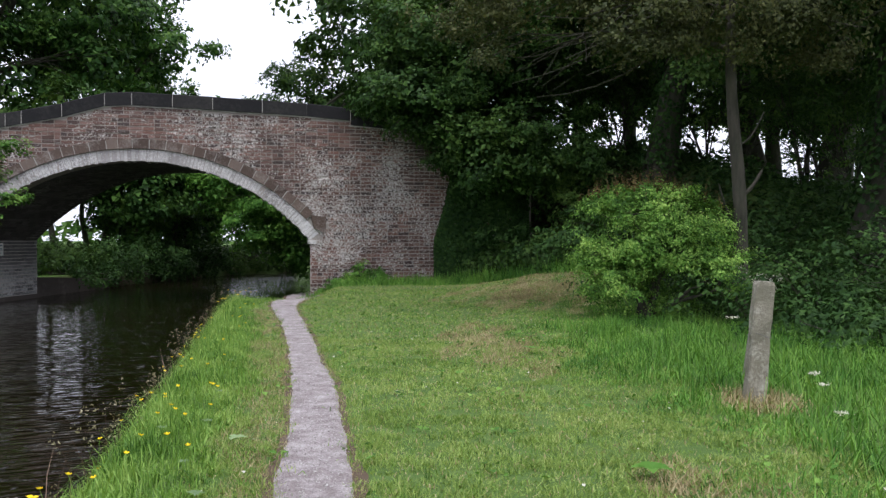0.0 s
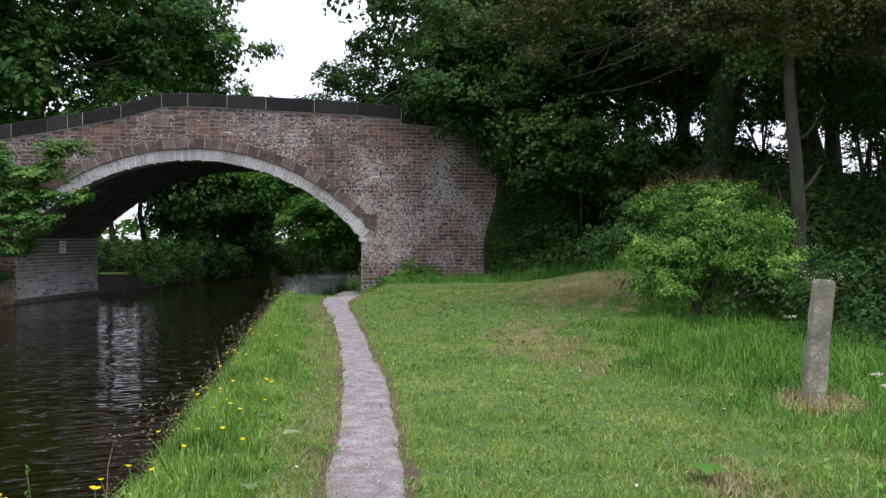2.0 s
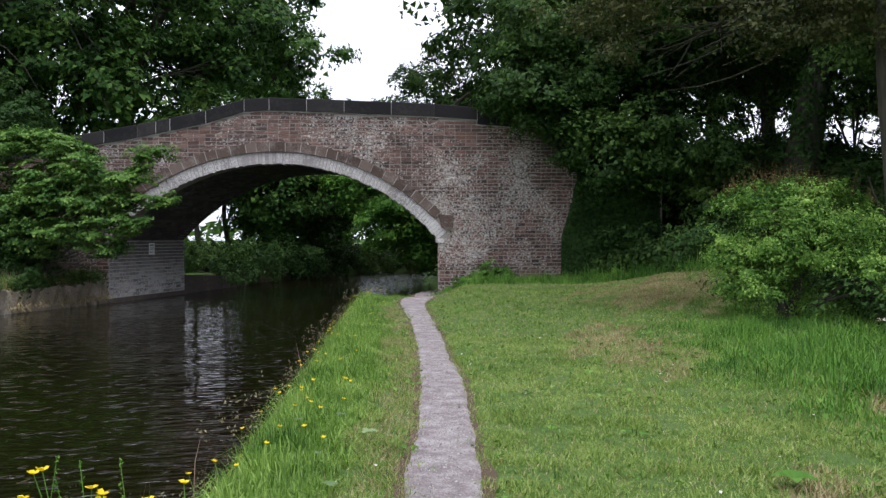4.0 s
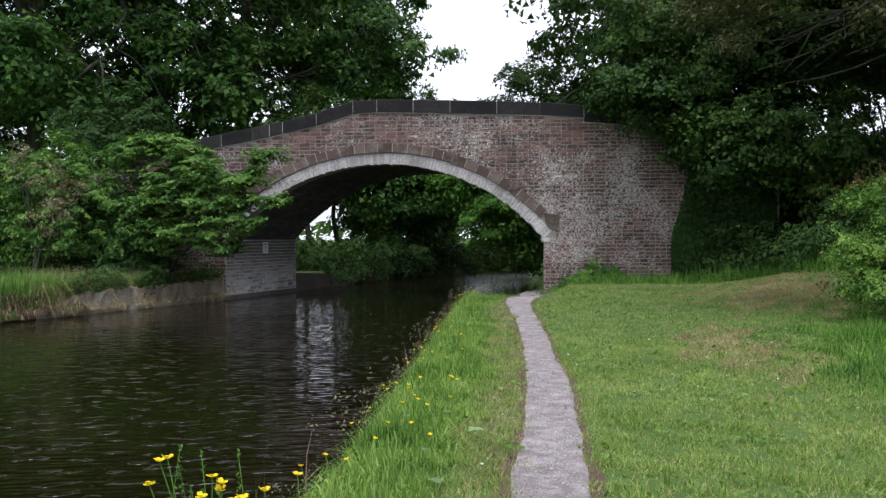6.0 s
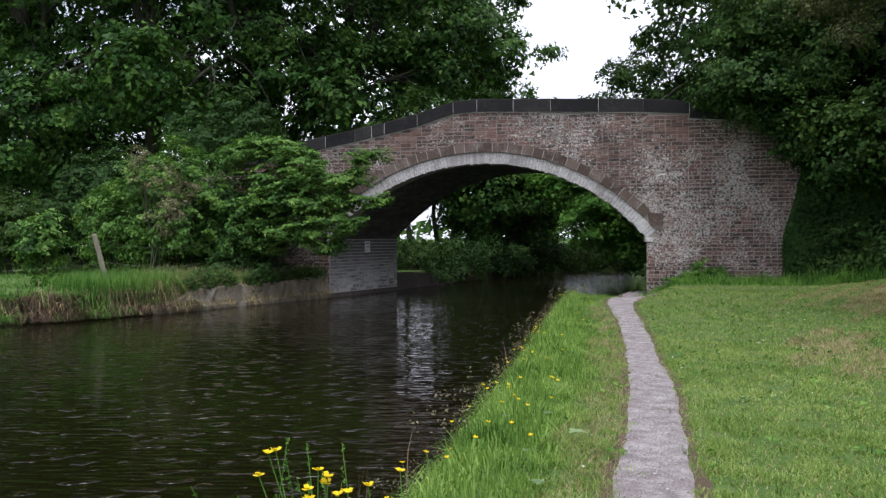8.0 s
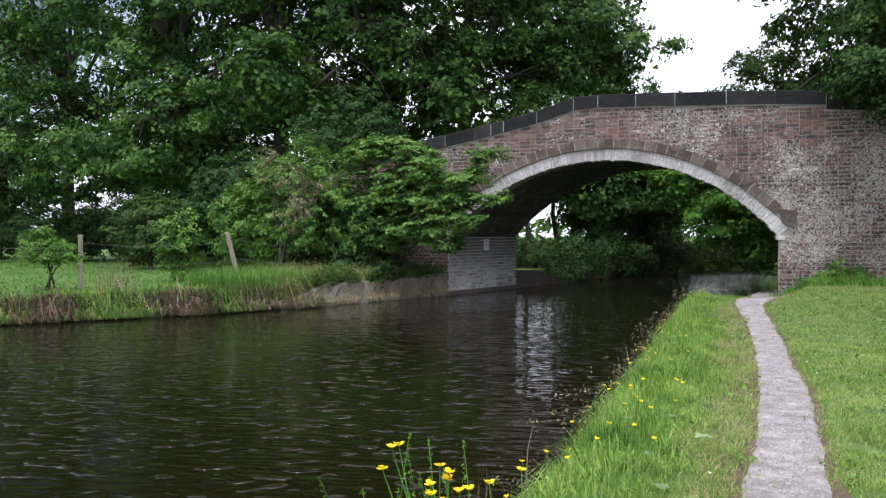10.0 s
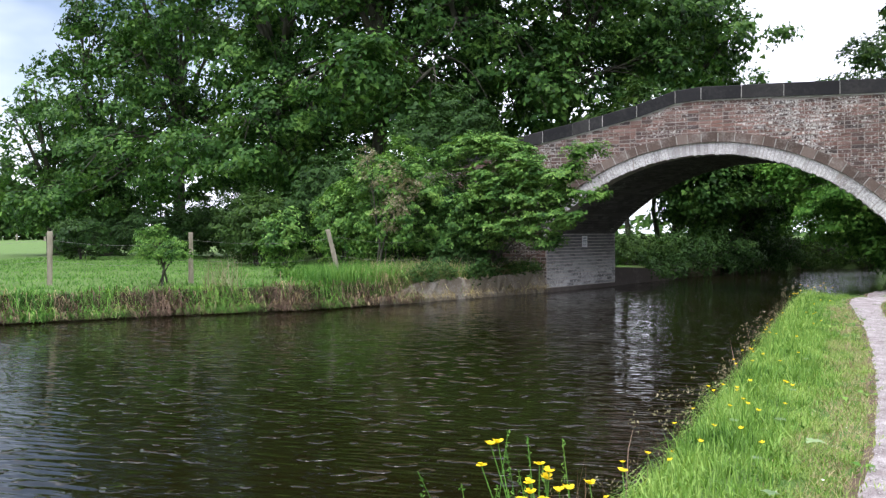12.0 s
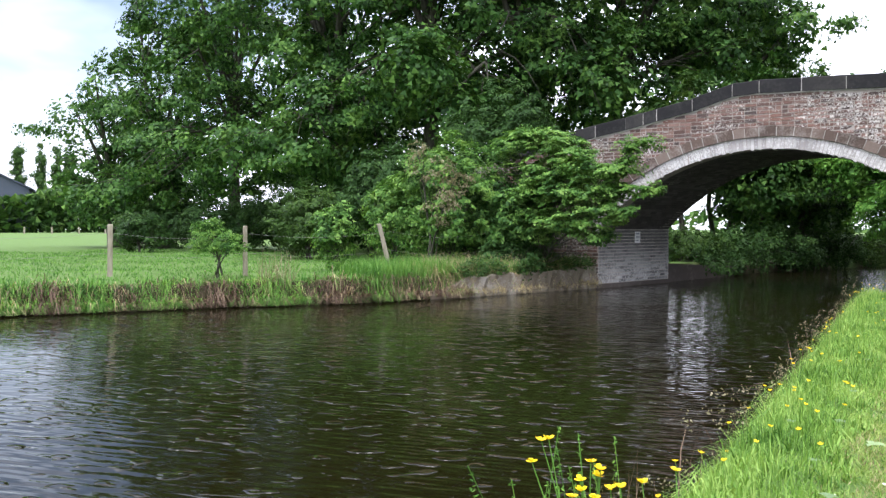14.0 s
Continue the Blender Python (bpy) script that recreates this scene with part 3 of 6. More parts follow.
def wall_slab(w0, w1, mat):
    """A spandrel wall with the arch cut through it."""
    sp = Soup()
    ang = np.linspace(-1, 1, 49) * math.asin(HALF / ARCH_R)
    s_arch = ARCH_S + ARCH_R * np.sin(ang)
    z_arch = ARCH_Z + ARCH_R * np.cos(ang)
    ss = np.concatenate([np.linspace(-11, s_arch[0], 9), s_arch, np.linspace(s_arch[-1], 5.0, 12)])
    zb = np.concatenate([np.full(9, -1.2), z_arch, np.full(12, -1.2)])
    zt = top_z(ss) - CAP + 0.01
    n = len(ss)
    f0b, f0t = bp(ss, w0, zb), bp(ss, w0, zt)
    f1b, f1t = bp(ss, w1, zb), bp(ss, w1, zt)
    v = np.concatenate([f0b, f0t, f1b, f1t])
    i = np.arange(n - 1)
    f = np.concatenate([np.stack([i, i + 1, n + i + 1, n + i], 1), np.stack([2 * n + i + 1, 2 * n + i, 3 * n + i, 3 * n + i + 1], 1),
                        np.stack([n + i, n + i + 1, 3 * n + i + 1, 3 * n + i], 1), np.stack([i + 1, i, 2 * n + i, 2 * n + i + 1], 1)])
    sp.add(v, f)
    return sp.mesh("spandrel_wall", mat)


part("spandrel_wall", wall_slab(0.0, 0.36, MORTAR), bridge, "red brick face wall in lime mortar")
part("spandrel_wall", wall_slab(DEPTH - 0.36, DEPTH, MORTAR), bridge)

# barrel: the soffit and the two abutment walls below the springing
sp = Soup()
ang = np.linspace(-1, 1, 57) * math.asin(HALF / ARCH_R)
for r, flip in ((ARCH_R + 0.012, False), (ARCH_R + 0.4, True)):
    s, z = ARCH_S + r * np.sin(ang), ARCH_Z + r * np.cos(ang)
    n = len(s)
    v = np.concatenate([bp(s, 0.3, z), bp(s, DEPTH - 0.3, z)])
    i = np.arange(n - 1)
    f = np.stack([i, i + 1, n + i + 1, n + i], 1)
    sp.add(v, f[:, ::-1] if flip else f)
part("barrel", sp.mesh("barrel", SOFFIT, True), bridge, "dark barrel vault of the arch")
for s0, s1 in ((ARCH_S - HALF - 0.8, ARCH_S - HALF), (ARCH_S + HALF, ARCH_S + HALF + 0.8)):
    c8 = [bp(s0, 0.01, -1.2), bp(s1, 0.01, -1.2), bp(s1, DEPTH - 0.01, -1.2), bp(s0, DEPTH - 0.01, -1.2)]
    c8 += [q + np.array([0, 0, SPRING_Z + 1.2]) for q in c8]
    part("abutment", mesh_from("abutment", np.array(c8), BOX_FACES[:, ::-1], MORTAR), bridge)
# road deck between the parapets
ss = np.linspace(-11, 5, 33)
sp = Soup()
v = np.concatenate([bp(ss, 0.3, top_z(ss) - 0.95), bp(ss, DEPTH - 0.3, top_z(ss) - 0.95), bp(ss, 0.3, top_z(ss) - 0.75), bp(ss, DEPTH - 0.3, top_z(ss) - 0.75)])
n = len(ss)
i = np.arange(n - 1)
sp.add(v, np.concatenate([np.stack([2 * n + i, 2 * n + i + 1, 3 * n + i + 1, 3 * n + i], 1), np.stack([i + 1, i, n + i, n + i + 1], 1)]))
part("road_deck", sp.mesh("road_deck", SOFFIT), bridge)


def block_arrays(s0, s1, zb0, zb1, zt0, zt1, o_front, w_back, chamfer=0.015):
    """A coping block whose bottom and top may slope, with a chamfered front top edge."""
    prof = lambda zb, zt: [(o_front, 0, zb), (o_front, 0, zt - chamfer), (o_front - chamfer, 0, zt), (0, w_back, zt), (0, w_back, zb)]
    v = [bp(s0, w, z, o) for o, w, z in prof(zb0, zt0)] + [bp(s1, w, z, o) for o, w, z in prof(zb1, zt1)]
    f = [(k, (k + 1) % 5, 5 + (k + 1) % 5, 5 + k) for k in range(5)] + [(0, 4, 3, 2, 1), (5, 6, 7, 8, 9)]
    return v, [tuple(reversed(q)) for q in f]


rng = np.random.RandomState(11)
joints = [-9.4, -8.7, -7.95, -7.04, -6.36, -5.98, -5.69, -4.95, -4.15, -3.63, -2.84, -2.04, -1.03, -0.10, 0.84, 1.8, 2.75, 3.7, 4.6]
for w0, flip in ((0.0, 1), (DEPTH - 0.36, 0)):
    for a, b in zip(joints[:-1], joints[1:]):
        g, d = 0.008, rng.uniform(-0.006, 0.006, 2)
        drop = -0.10 if a > 0.8 else 0.0
        za, zb = top_z(a + g) + drop, top_z(b - g) + drop
        v, f = block_arrays(a + g, b - g, za - CAP, zb - CAP, za + d[0], zb + d[1], 0.05 + rng.uniform(-0.005, 0.005), 0.42)
        if not flip:
            v = [q + np.array([*(A * w0), 0]) for q in v]
        part("coping_stone", mesh_from("coping_stone", v, f, COPING), bridge)


sp = Soup()
ss = np.linspace(-9.4, 4.6, 60)
for a, b in zip(ss[:-1], ss[1:]):
    za, zb = [top_z(q) - CAP - (0.10 if a > 0.8 else 0.0) for q in (a, b)]
    sp.add(np.array([bp(s, 0, z, o) for o in (0.022, -0.05) for s, z in ((a, za - 0.02 - rng.uniform(0, 0.012)), (b, zb - 0.02 - rng.uniform(0, 0.012)), (b, zb - 0.001), (a, za - 0.001))]), BOX_FACES)
part("mortar_bed", sp.mesh("mortar_bed", MORTAR_PALE), bridge, "pale mortar bed under the coping", "stuff")
for a in joints[1:-1]:
    z = top_z(a) - (0.10 if a > 0.85 else 0.0)
    v = np.array([bp(a + ds, 0, z + dz, o) for o in (0.047, -0.2) for ds, dz in ((-0.005, -CAP), (0.005, -CAP), (0.005, -0.02), (-0.005, -0.02))])
    part("mortar_joint", mesh_from("mortar_joint", v, BOX_FACES, MORTAR_PALE if int(a * 7) % 4 else MORTAR_DARK), bridge)


def ring_piece(r0, r1, a0, a1, o, back, jit):
    """A voussoir between two radii and two angles."""
    v = []
    for oo in (o, -back):
        for r, a in ((r0, a0), (r1, a0), (r1, a1), (r0, a1)):
            v.append(bp(ARCH_S + r * math.sin(a), 0, ARCH_Z + r * math.cos(a), oo))
    v = np.array(v) + rng.normal(0, jit, (8, 3))
    return v, BOX_FACES


half_ang = math.asin(HALF / ARCH_R)
count = 112
for q in range(count):
    a0, a1 = [-half_ang + 2 * half_ang * (q + e) / count for e in (0.06, 0.94)]
    v, f = ring_piece(ARCH_R - rng.uniform(-0.012, 0.022), ARCH_R + RING, a0, a1, 0.006 + rng.uniform(-0.003, 0.003), 0.3, 0.003)
    part("arch_brick", mesh_from("arch_brick", v, f, RING_WHITE), bridge, "white-painted arch brick" if q == 0 else "")
END_ANG = 0.796                    # the stone ring stops at a skewback stone
v, f = [], []
for a in np.linspace(-END_ANG, END_ANG, 61):
    for r, o in ((ARCH_R + RING + 0.02, 0.034), (ARCH_R + RING + STONE * 0.82, 0.034), (ARCH_R + RING + STONE * 0.82, -0.1), (ARCH_R + RING + 0.02, -0.1)):
        v.append(bp(ARCH_S + r * math.sin(a), 0, ARCH_Z + r * math.cos(a), o))
f = [(4 * q + e, 4 * q + (e + 1) % 4, 4 * q + 4 + (e + 1) % 4, 4 * q + 4 + e) for q in range(60) for e in range(4)]
part("ring_mortar", mesh_from("ring_mortar", v, f, MORTAR_PALE), bridge, "pale mortar between the arch stones")
a = -END_ANG
while a < END_ANG - 0.01:
    b = a + rng.uniform(0.044, 0.068)
    b = END_ANG if END_ANG - b < 0.03 else b
    v, f = ring_piece(ARCH_R + RING + 0.012, ARCH_R + RING + STONE * 0.86 + rng.uniform(-0.008, 0.008), a + 0.0018, b - 0.0018, 0.045 + rng.uniform(-0.006, 0.006), 0.2, 0.003)
    part("arch_stone", mesh_from("arch_stone", v, f, RING_STONE), bridge)
    a = b
# skewback stone at each end of the stone ring, and the impost under the white ring
for side in (1, -1):
    v = np.array([bp(ARCH_S + side * (ds - ARCH_S), 0, z, o) for o in (0.06, -0.2) for ds, z in ((-0.02, 1.49), (0.31, 1.46), (0.30, 1.10), (0.05, 1.21))])
    part("skewback_stone", mesh_from("skewback_stone", v, BOX_FACES if side > 0 else BOX_FACES[:, ::-1], RING_STONE), bridge)
    v = np.array([bp(ARCH_S + side * (HALF + ds), 0, z, o) for o in (0.03, -0.3) for ds, z in ((-0.045, 0.955), (0.13, 0.955), (0.13, 0.87), (-0.03, 0.87))])
    part("impost", mesh_from("impost", v, BOX_FACES if side > 0 else BOX_FACES[:, ::-1], RING_WHITE), bridge)

# face bricks: courses of stretchers with a header course now and then
PITCH = 0.0795
loose, face_bricks = Soup(), []
for course in range(-3, 47):
    z0 = course * PITCH + 0.02
    zc = z0 + PITCH / 2
    r_out = ARCH_R + RING + (STONE * 0.84 - 0.03 if zc > 1.2 else 0.0)
    spans = []
    if zc < SPRING_Z:
        spans = [(-9.5, ARCH_S - HALF), (ARCH_S + HALF, 4.8)]
    else:
        h = zc - ARCH_Z
        c = math.sqrt(r_out ** 2 - h ** 2) if h < r_out else 0.0
        c = max(c, HALF) if zc < SPRING_Z + 0.1 else c
        spans = [(-9.5, ARCH_S - c), (ARCH_S + c, 4.8)] if c else [(-9.5, 4.8)]
    header = course % 4 == 2
    length = 0.1185 if header else 0.237
    for s0, s1 in spans:
        s = math.floor(s0 / length) * length + (length / 2 if course % 2 else 0)
        while s < s1:
            step = length if rng.rand() > 0.12 or header else length / 2
            b0, b1 = max(s, s0) + 0.007, min(s + step, s1) - 0.007
            s += step
            if b1 - b0 < 0.03 or zc + 0.04 > top_z((b0 + b1) / 2) - CAP:
                continue
            whole = abs(b1 - b0 - (length - 0.014)) < 1e-6
            o = 0.007 + rng.uniform(-0.003, 0.004)
            face_bricks.append((b0, b1, z0, o, whole, header))
shared = {}


def brick_mesh(width, kind):
    key = (round(width, 3), kind)
    if key not in shared:
        r2 = np.random.RandomState(kind + 5)
        v = np.array([(x, y, z) for y in (0, 0.06) for x, z in ((0, 0.0085), (width, 0.0085), (width, PITCH - 0.0085), (0, PITCH - 0.0085))]) + r2.normal(0, 0.003, (8, 3))
        shared[key] = mesh_from("brick", v, BOX_FACES, BRICK)
    return shared[key]


PARTS_LEFT = 300
bricks_as_parts = []
for b0, b1, z0, o, whole, header in face_bricks:
    near = -2.0 < (b0 + b1) / 2 < 0.9 and z0 > 2.0 or 0.9 < (b0 + b1) / 2 < 2.2 and 0.4 < z0 < 1.6
    if whole and near and PARTS_LEFT > 0:
        PARTS_LEFT -= 1
        bricks_as_parts.append((b0, b1, z0, o))
    else:
        v = np.array([bp(s, 0, z, oo) for oo in (o, -0.05) for s, z in ((b0, z0 + 0.009), (b1, z0 + 0.009), (b1, z0 + PITCH - 0.009), (b0, z0 + PITCH - 0.009))])
        loose.add(v + rng.normal(0, 0.003, (8, 3)), BOX_FACES)
part("brickwork", loose.mesh("brickwork", BRICK), bridge, "weathered red bricks with lime bloom", "stuff")

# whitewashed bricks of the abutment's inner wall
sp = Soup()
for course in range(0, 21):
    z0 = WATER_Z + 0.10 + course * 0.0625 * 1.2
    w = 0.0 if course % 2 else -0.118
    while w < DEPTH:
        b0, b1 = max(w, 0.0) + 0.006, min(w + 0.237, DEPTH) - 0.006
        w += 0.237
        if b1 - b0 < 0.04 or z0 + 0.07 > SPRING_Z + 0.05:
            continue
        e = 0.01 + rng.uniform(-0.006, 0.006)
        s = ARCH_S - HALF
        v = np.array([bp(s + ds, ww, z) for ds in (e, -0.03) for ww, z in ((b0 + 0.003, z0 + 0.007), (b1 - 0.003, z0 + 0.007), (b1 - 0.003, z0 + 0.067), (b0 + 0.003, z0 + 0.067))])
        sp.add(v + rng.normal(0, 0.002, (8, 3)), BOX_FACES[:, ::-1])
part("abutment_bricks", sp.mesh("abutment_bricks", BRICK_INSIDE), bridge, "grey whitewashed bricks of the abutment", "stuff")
# bricks of the soffit, laid along the barrel
sp = Soup()
rows = 100
for q in range(rows):
    a0, a1 = [-half_ang + 2 * half_ang * (q + e) / rows for e in (0.08, 0.92)]
    w = 0.32 - (0.118 if q % 2 else 0.0)
    while w < DEPTH - 0.01:
        b0, b1 = max(w, 0.32) + 0.006, min(w + 0.237, DEPTH - 0.01) - 0.006
        w += 0.237
        if b1 - b0 < 0.04:
            continue
        lift = rng.uniform(0.004, 0.014)
        v = np.array([bp(ARCH_S + r * math.sin(a), ww, ARCH_Z + r * math.cos(a)) for r in (ARCH_R - lift, ARCH_R + 0.05) for a, ww in ((a0, b0), (a1, b0), (a1, b1), (a0, b1))])
        sp.add(v, BOX_FACES)
part("barrel_bricks", sp.mesh("barrel_bricks", BRICK_SOFFIT), bridge, "dark bricks lining the vault", "stuff")
# plinth at the water line
v = np.array([bp(ARCH_S - HALF + ds, w, z) for z in (-1.0, WATER_Z + 0.09) for ds, w in ((-0.1, -0.1), (0.07, -0.1), (0.07, DEPTH), (-0.1, DEPTH))])
part("plinth", mesh_from("plinth", v, BOX_FACES[:, ::-1], SOFFIT), bridge)

# small notice on the abutment
sign = thing("notice", tuple(bp(ARCH_S - HALF + 0.02, 1.55, 0.62)), "small white notice plate fixed to the bridge abutment", "sign", turn=math.atan2(A[1], A[0]))
v = np.array([(x, y, z) for y in (0, -0.012) for x, z in ((-0.11, 0), (0.11, 0), (0.11, 0.27), (-0.11, 0.27))])
plate = part("plate", mesh_from("plate", v, BOX_FACES, WHITE_PAINT), sign)
for z0, z1, x1 in ((0.205, 0.232, 0.06), (0.15, 0.162, 0.07), (0.12, 0.132, 0.07), (0.05, 0.066, 0.03)):
    v = np.array([(x, y, z) for y in (-0.0125, -0.0165) for x, z in ((-0.08, z0), (x1, z0), (x1, z1), (-0.08, z1))])
    part("text_bar", mesh_from("text_bar", v, BOX_FACES, SIGN_INK), plate, "faded blue line of print")

# concrete coping along the far bank by the bridge
sp = Soup()
ys = np.linspace(11.4, 16.3, 40)
rng = np.random.RandomState(5)
xw = np.interp(ys, FAR_Y, FAR_X)
tops = 0.03 + 0.05 * (ys - 13) / 3 + np.convolve(rng.normal(0, 0.045, 44), np.ones(5) / 5, "valid") - 0.3 * (1 - smooth((ys - 11.5) / 1.0))
prof = [(0.06, -0.9), (0.06, -0.30), (0.02, -0.25), (0.015, 0.0), (-0.04, 0.02), (-0.5, 0.0), (-0.5, -0.9)]
v = np.array([[(x + dx, y, (t + dz) if dz > -0.2 else min(dz, t - 0.02)) for dx, dz in prof] for x, y, t in zip(xw, ys, tops)])
v[:, 1:5, 0] += rng.normal(0, 0.018, (40, 4))
v[:, 2:5, 2] += rng.normal(0, 0.014, (40, 3))
i, k = np.meshgrid(np.arange(39), np.arange(6), indexing="ij")
sp.add(v, np.stack([i * 7 + k, i * 7 + k + 1, (i + 1) * 7 + k + 1, (i + 1) * 7 + k], -1).reshape(-1, 4))
far_wall = new("bank_wall", sp.mesh("bank_wall", CONCRETE))
tagged(far_wall, "low stained concrete bank wall along the far water's edge", "wall", kind="structure")
sp = Soup()
ys = np.linspace(19.0, 23.0, 12)
v = np.array([[(np.interp(y, FAR_Y, FAR_X) + dx, y, z) for dx, z in ((0.05, -0.9), (0.05, 0.1 - 0.05 * (y - 19)), (-0.5, 0.1 - 0.05 * (y - 19)))] for y in ys])
i, k = np.meshgrid(np.arange(11), np.arange(2), indexing="ij")
sp.add(v, np.stack([i * 3 + k, i * 3 + k + 1, (i + 1) * 3 + k + 1, (i + 1) * 3 + k], -1).reshape(-1, 4))
tagged(new("bank_wall_2", sp.mesh("bank_wall_2", SOFFIT)), "low dark bank wall beyond the bridge", "wall", kind="structure")


# ---- trees and shrubs ----
def clump_leaves(rng, centres, outward, per, radius, size, flat=0.32, aspect=0.6, maker=leaf_arrays):
    """Sprays of leaves: flattened, domed and drooping at the rim."""
    k = len(centres)
    rad = radius * rng.uniform(0.6, 1.35, k)
    c = np.repeat(centres, per, 0)
    o = np.repeat(outward, per, 0)
    r = np.repeat(rad, per)
    q = unit(rng.normal(size=(k * per, 3))) * rng.uniform(0, 1, (k * per, 1)) ** 0.45
    q[:, 2] = q[:, 2] * flat + 0.25 - min(0.5, 1.5 * flat) * (q[:, 0] ** 2 + q[:, 1] ** 2)
    tilt = np.repeat(rng.normal(0, 0.3, (k, 2)), per, 0)
    q[:, 2] += (q[:, :2] * tilt).sum(1)
    pos = c + q * r[:, None]
    up, out = (0.7, 0.45) if flat < 0.2 else (0.4, 0.8)
    nrm = np.array([0, 0, up]) + o * out + rng.normal(0, 0.4, (k * per, 3)) + q * 0.6
    sz = size * rng.uniform(0.6, 1.3, k * per)
    return maker(rng, pos, nrm, sz, aspect)


def lobe_points(rng, lobes, k, inner=0.5, gap=0.0, freq=0.5):
    lobes = np.array(lobes, float)
    w = (lobes[:, 3] * lobes[:, 4] * lobes[:, 5]) ** (2 / 3)
    pick = rng.choice(len(lobes), int(k * 1.6), p=w / w.sum())
    d = unit(rng.normal(size=(len(pick), 3)))
    f = inner + (1.05 - inner) * rng.uniform(0, 1, len(pick)) ** 0.55
    pts = lobes[pick, :3] + d * f[:, None] * lobes[pick, 3:6]
    if gap > 0:
        val = np.array([noise.noise(Vector(p * freq)) for p in pts])
        keep = val > -1 + gap
        pts, d = pts[keep], d[keep]
    return pts[:k], d[:k]


def tree(name, base, trunk_r, fork_z, lobes, k, per, clump, leaf, leaves, bark, label, seed, gap=0.0, lean=(0, 0), crook=0.0, flat=0.4, inner=0.5, bare=0, category="tree", ivy=0, aspect=0.6, maker=small_leaf_arrays):
    """A tapered trunk, limbs to every lobe of the crown, and a crown of leaf sprays. Lobes are given from the base."""
    rng = np.random.RandomState(seed)
    z = float(ground_z(base[0], base[1])) - 0.1
    ob = thing(name, (base[0], base[1], z), label, category)
    wood = Soup()
    t = np.linspace(0, 1, 10)
    lobes = np.array(lobes, float)
    top = np.array([lean[0], lean[1], fork_z])
    bend = rng.normal(0, 0.05 * fork_z, 2)
    pts = np.stack([top[0] * t + bend[0] * np.sin(3 * t) + crook * np.sin(8 * t) * t, top[1] * t + bend[1] * np.sin(3 * t), fork_z * t], 1)
    rad = trunk_r * (1 - 0.4 * t + 0.55 * np.exp(-9 * t)) * (1 + rng.normal(0, 0.03, 10))
    wood.add(*tube_arrays(pts, rad, 10))
    for lb in lobes:
        a, b = pts[-1 - rng.randint(0, 3)], lb[:3] + np.array([0, 0, 0.5 * lb[5]])
        m = (a + b) / 2 + np.array([0, 0, 0.12 * np.linalg.norm(b - a)]) + rng.normal(0, 0.06 * np.linalg.norm(b - a), 3)
        u = np.linspace(0, 1, 9)[:, None]
        curve = a * (1 - u) ** 2 + 2 * m * u * (1 - u) + b * u ** 2
        r0 = trunk_r * rng.uniform(0.32, 0.55)
        wood.add(*tube_arrays(curve, r0 * (1 - 0.85 * u[:, 0]), 7))
        for _ in range(5 + bare):
            q = rng.uniform(0.25, 0.95)
            p0 = curve[int(q * 8)]
            p1 = lb[:3] + unit(rng.normal(size=3)) * lb[3:6] * rng.uniform(0.6, 0.95)
            mid = (p0 + p1) / 2 + rng.normal(0, 0.12 * np.linalg.norm(p1 - p0), 3)
            u2 = np.linspace(0, 1, 6)[:, None]
            c2 = p0 * (1 - u2) ** 2 + 2 * mid * u2 * (1 - u2) + p1 * u2 ** 2
            wood.add(*tube_arrays(c2, r0 * 0.4 * (1 - q * 0.5) * (1 - 0.9 * u2[:, 0]) + 0.004, 5))
    part("trunk", wood.mesh("trunk", bark, True), ob)
    # boughs on the lobes, each a dome of leaf sprays
    boughs, d = lobe_points(rng, lobes, max(k // 7, 8), inner, gap)
    reach = clump * rng.uniform(1.1, 2.1, (len(boughs), 1, 1))
    q = unit(rng.normal(size=(len(boughs), 7, 3))) * rng.uniform(0.3, 1, (len(boughs), 7, 1))
    q[:, :, 2] = np.abs(q[:, :, 2]) * 0.6 - 0.15
    pts_c, d = (boughs[:, None, :] + q * reach).reshape(-1, 3), np.repeat(d, 7, 0) * 0.7 + q.reshape(-1, 3) * 0.5
    sp = Soup()
    sp.add(*clump_leaves(rng, pts_c, d, per, clump, leaf, flat, aspect + 0.3, maker))
    # the shaded inside of the crown
    core = lobes.copy()
    core[:, 3:6] *= 0.8
    pts_c, d = lobe_points(rng, core, k // 2, 0.1, gap)
    sp.add(*clump_leaves(rng, pts_c, d, per // 2, clump * 1.3, leaf * 1.3, 0.8, aspect + 0.35, maker))
    part("crown", sp.mesh("crown", leaves), ob)
    if ivy:
        a, h = rng.uniform(0, 2 * np.pi, ivy), rng.uniform(0, 1, ivy)
        c = np.stack([np.interp(h, t, pts[:, 0]), np.interp(h, t, pts[:, 1]), h * fork_z], 1)
        o = np.stack([np.cos(a), np.sin(a), np.full(ivy, 0.3)], 1)
        c = c + o * (np.interp(h, t, rad) * rng.uniform(1.0, 1.5, ivy))[:, None]
        part("ivy", mesh_from("ivy", *leaf_arrays(rng, c, o + rng.normal(0, 0.3, o.shape), 0.09 * rng.uniform(0.6, 1.3, ivy), 0.9), IVY), ob, "dark ivy on the trunk")
    return ob


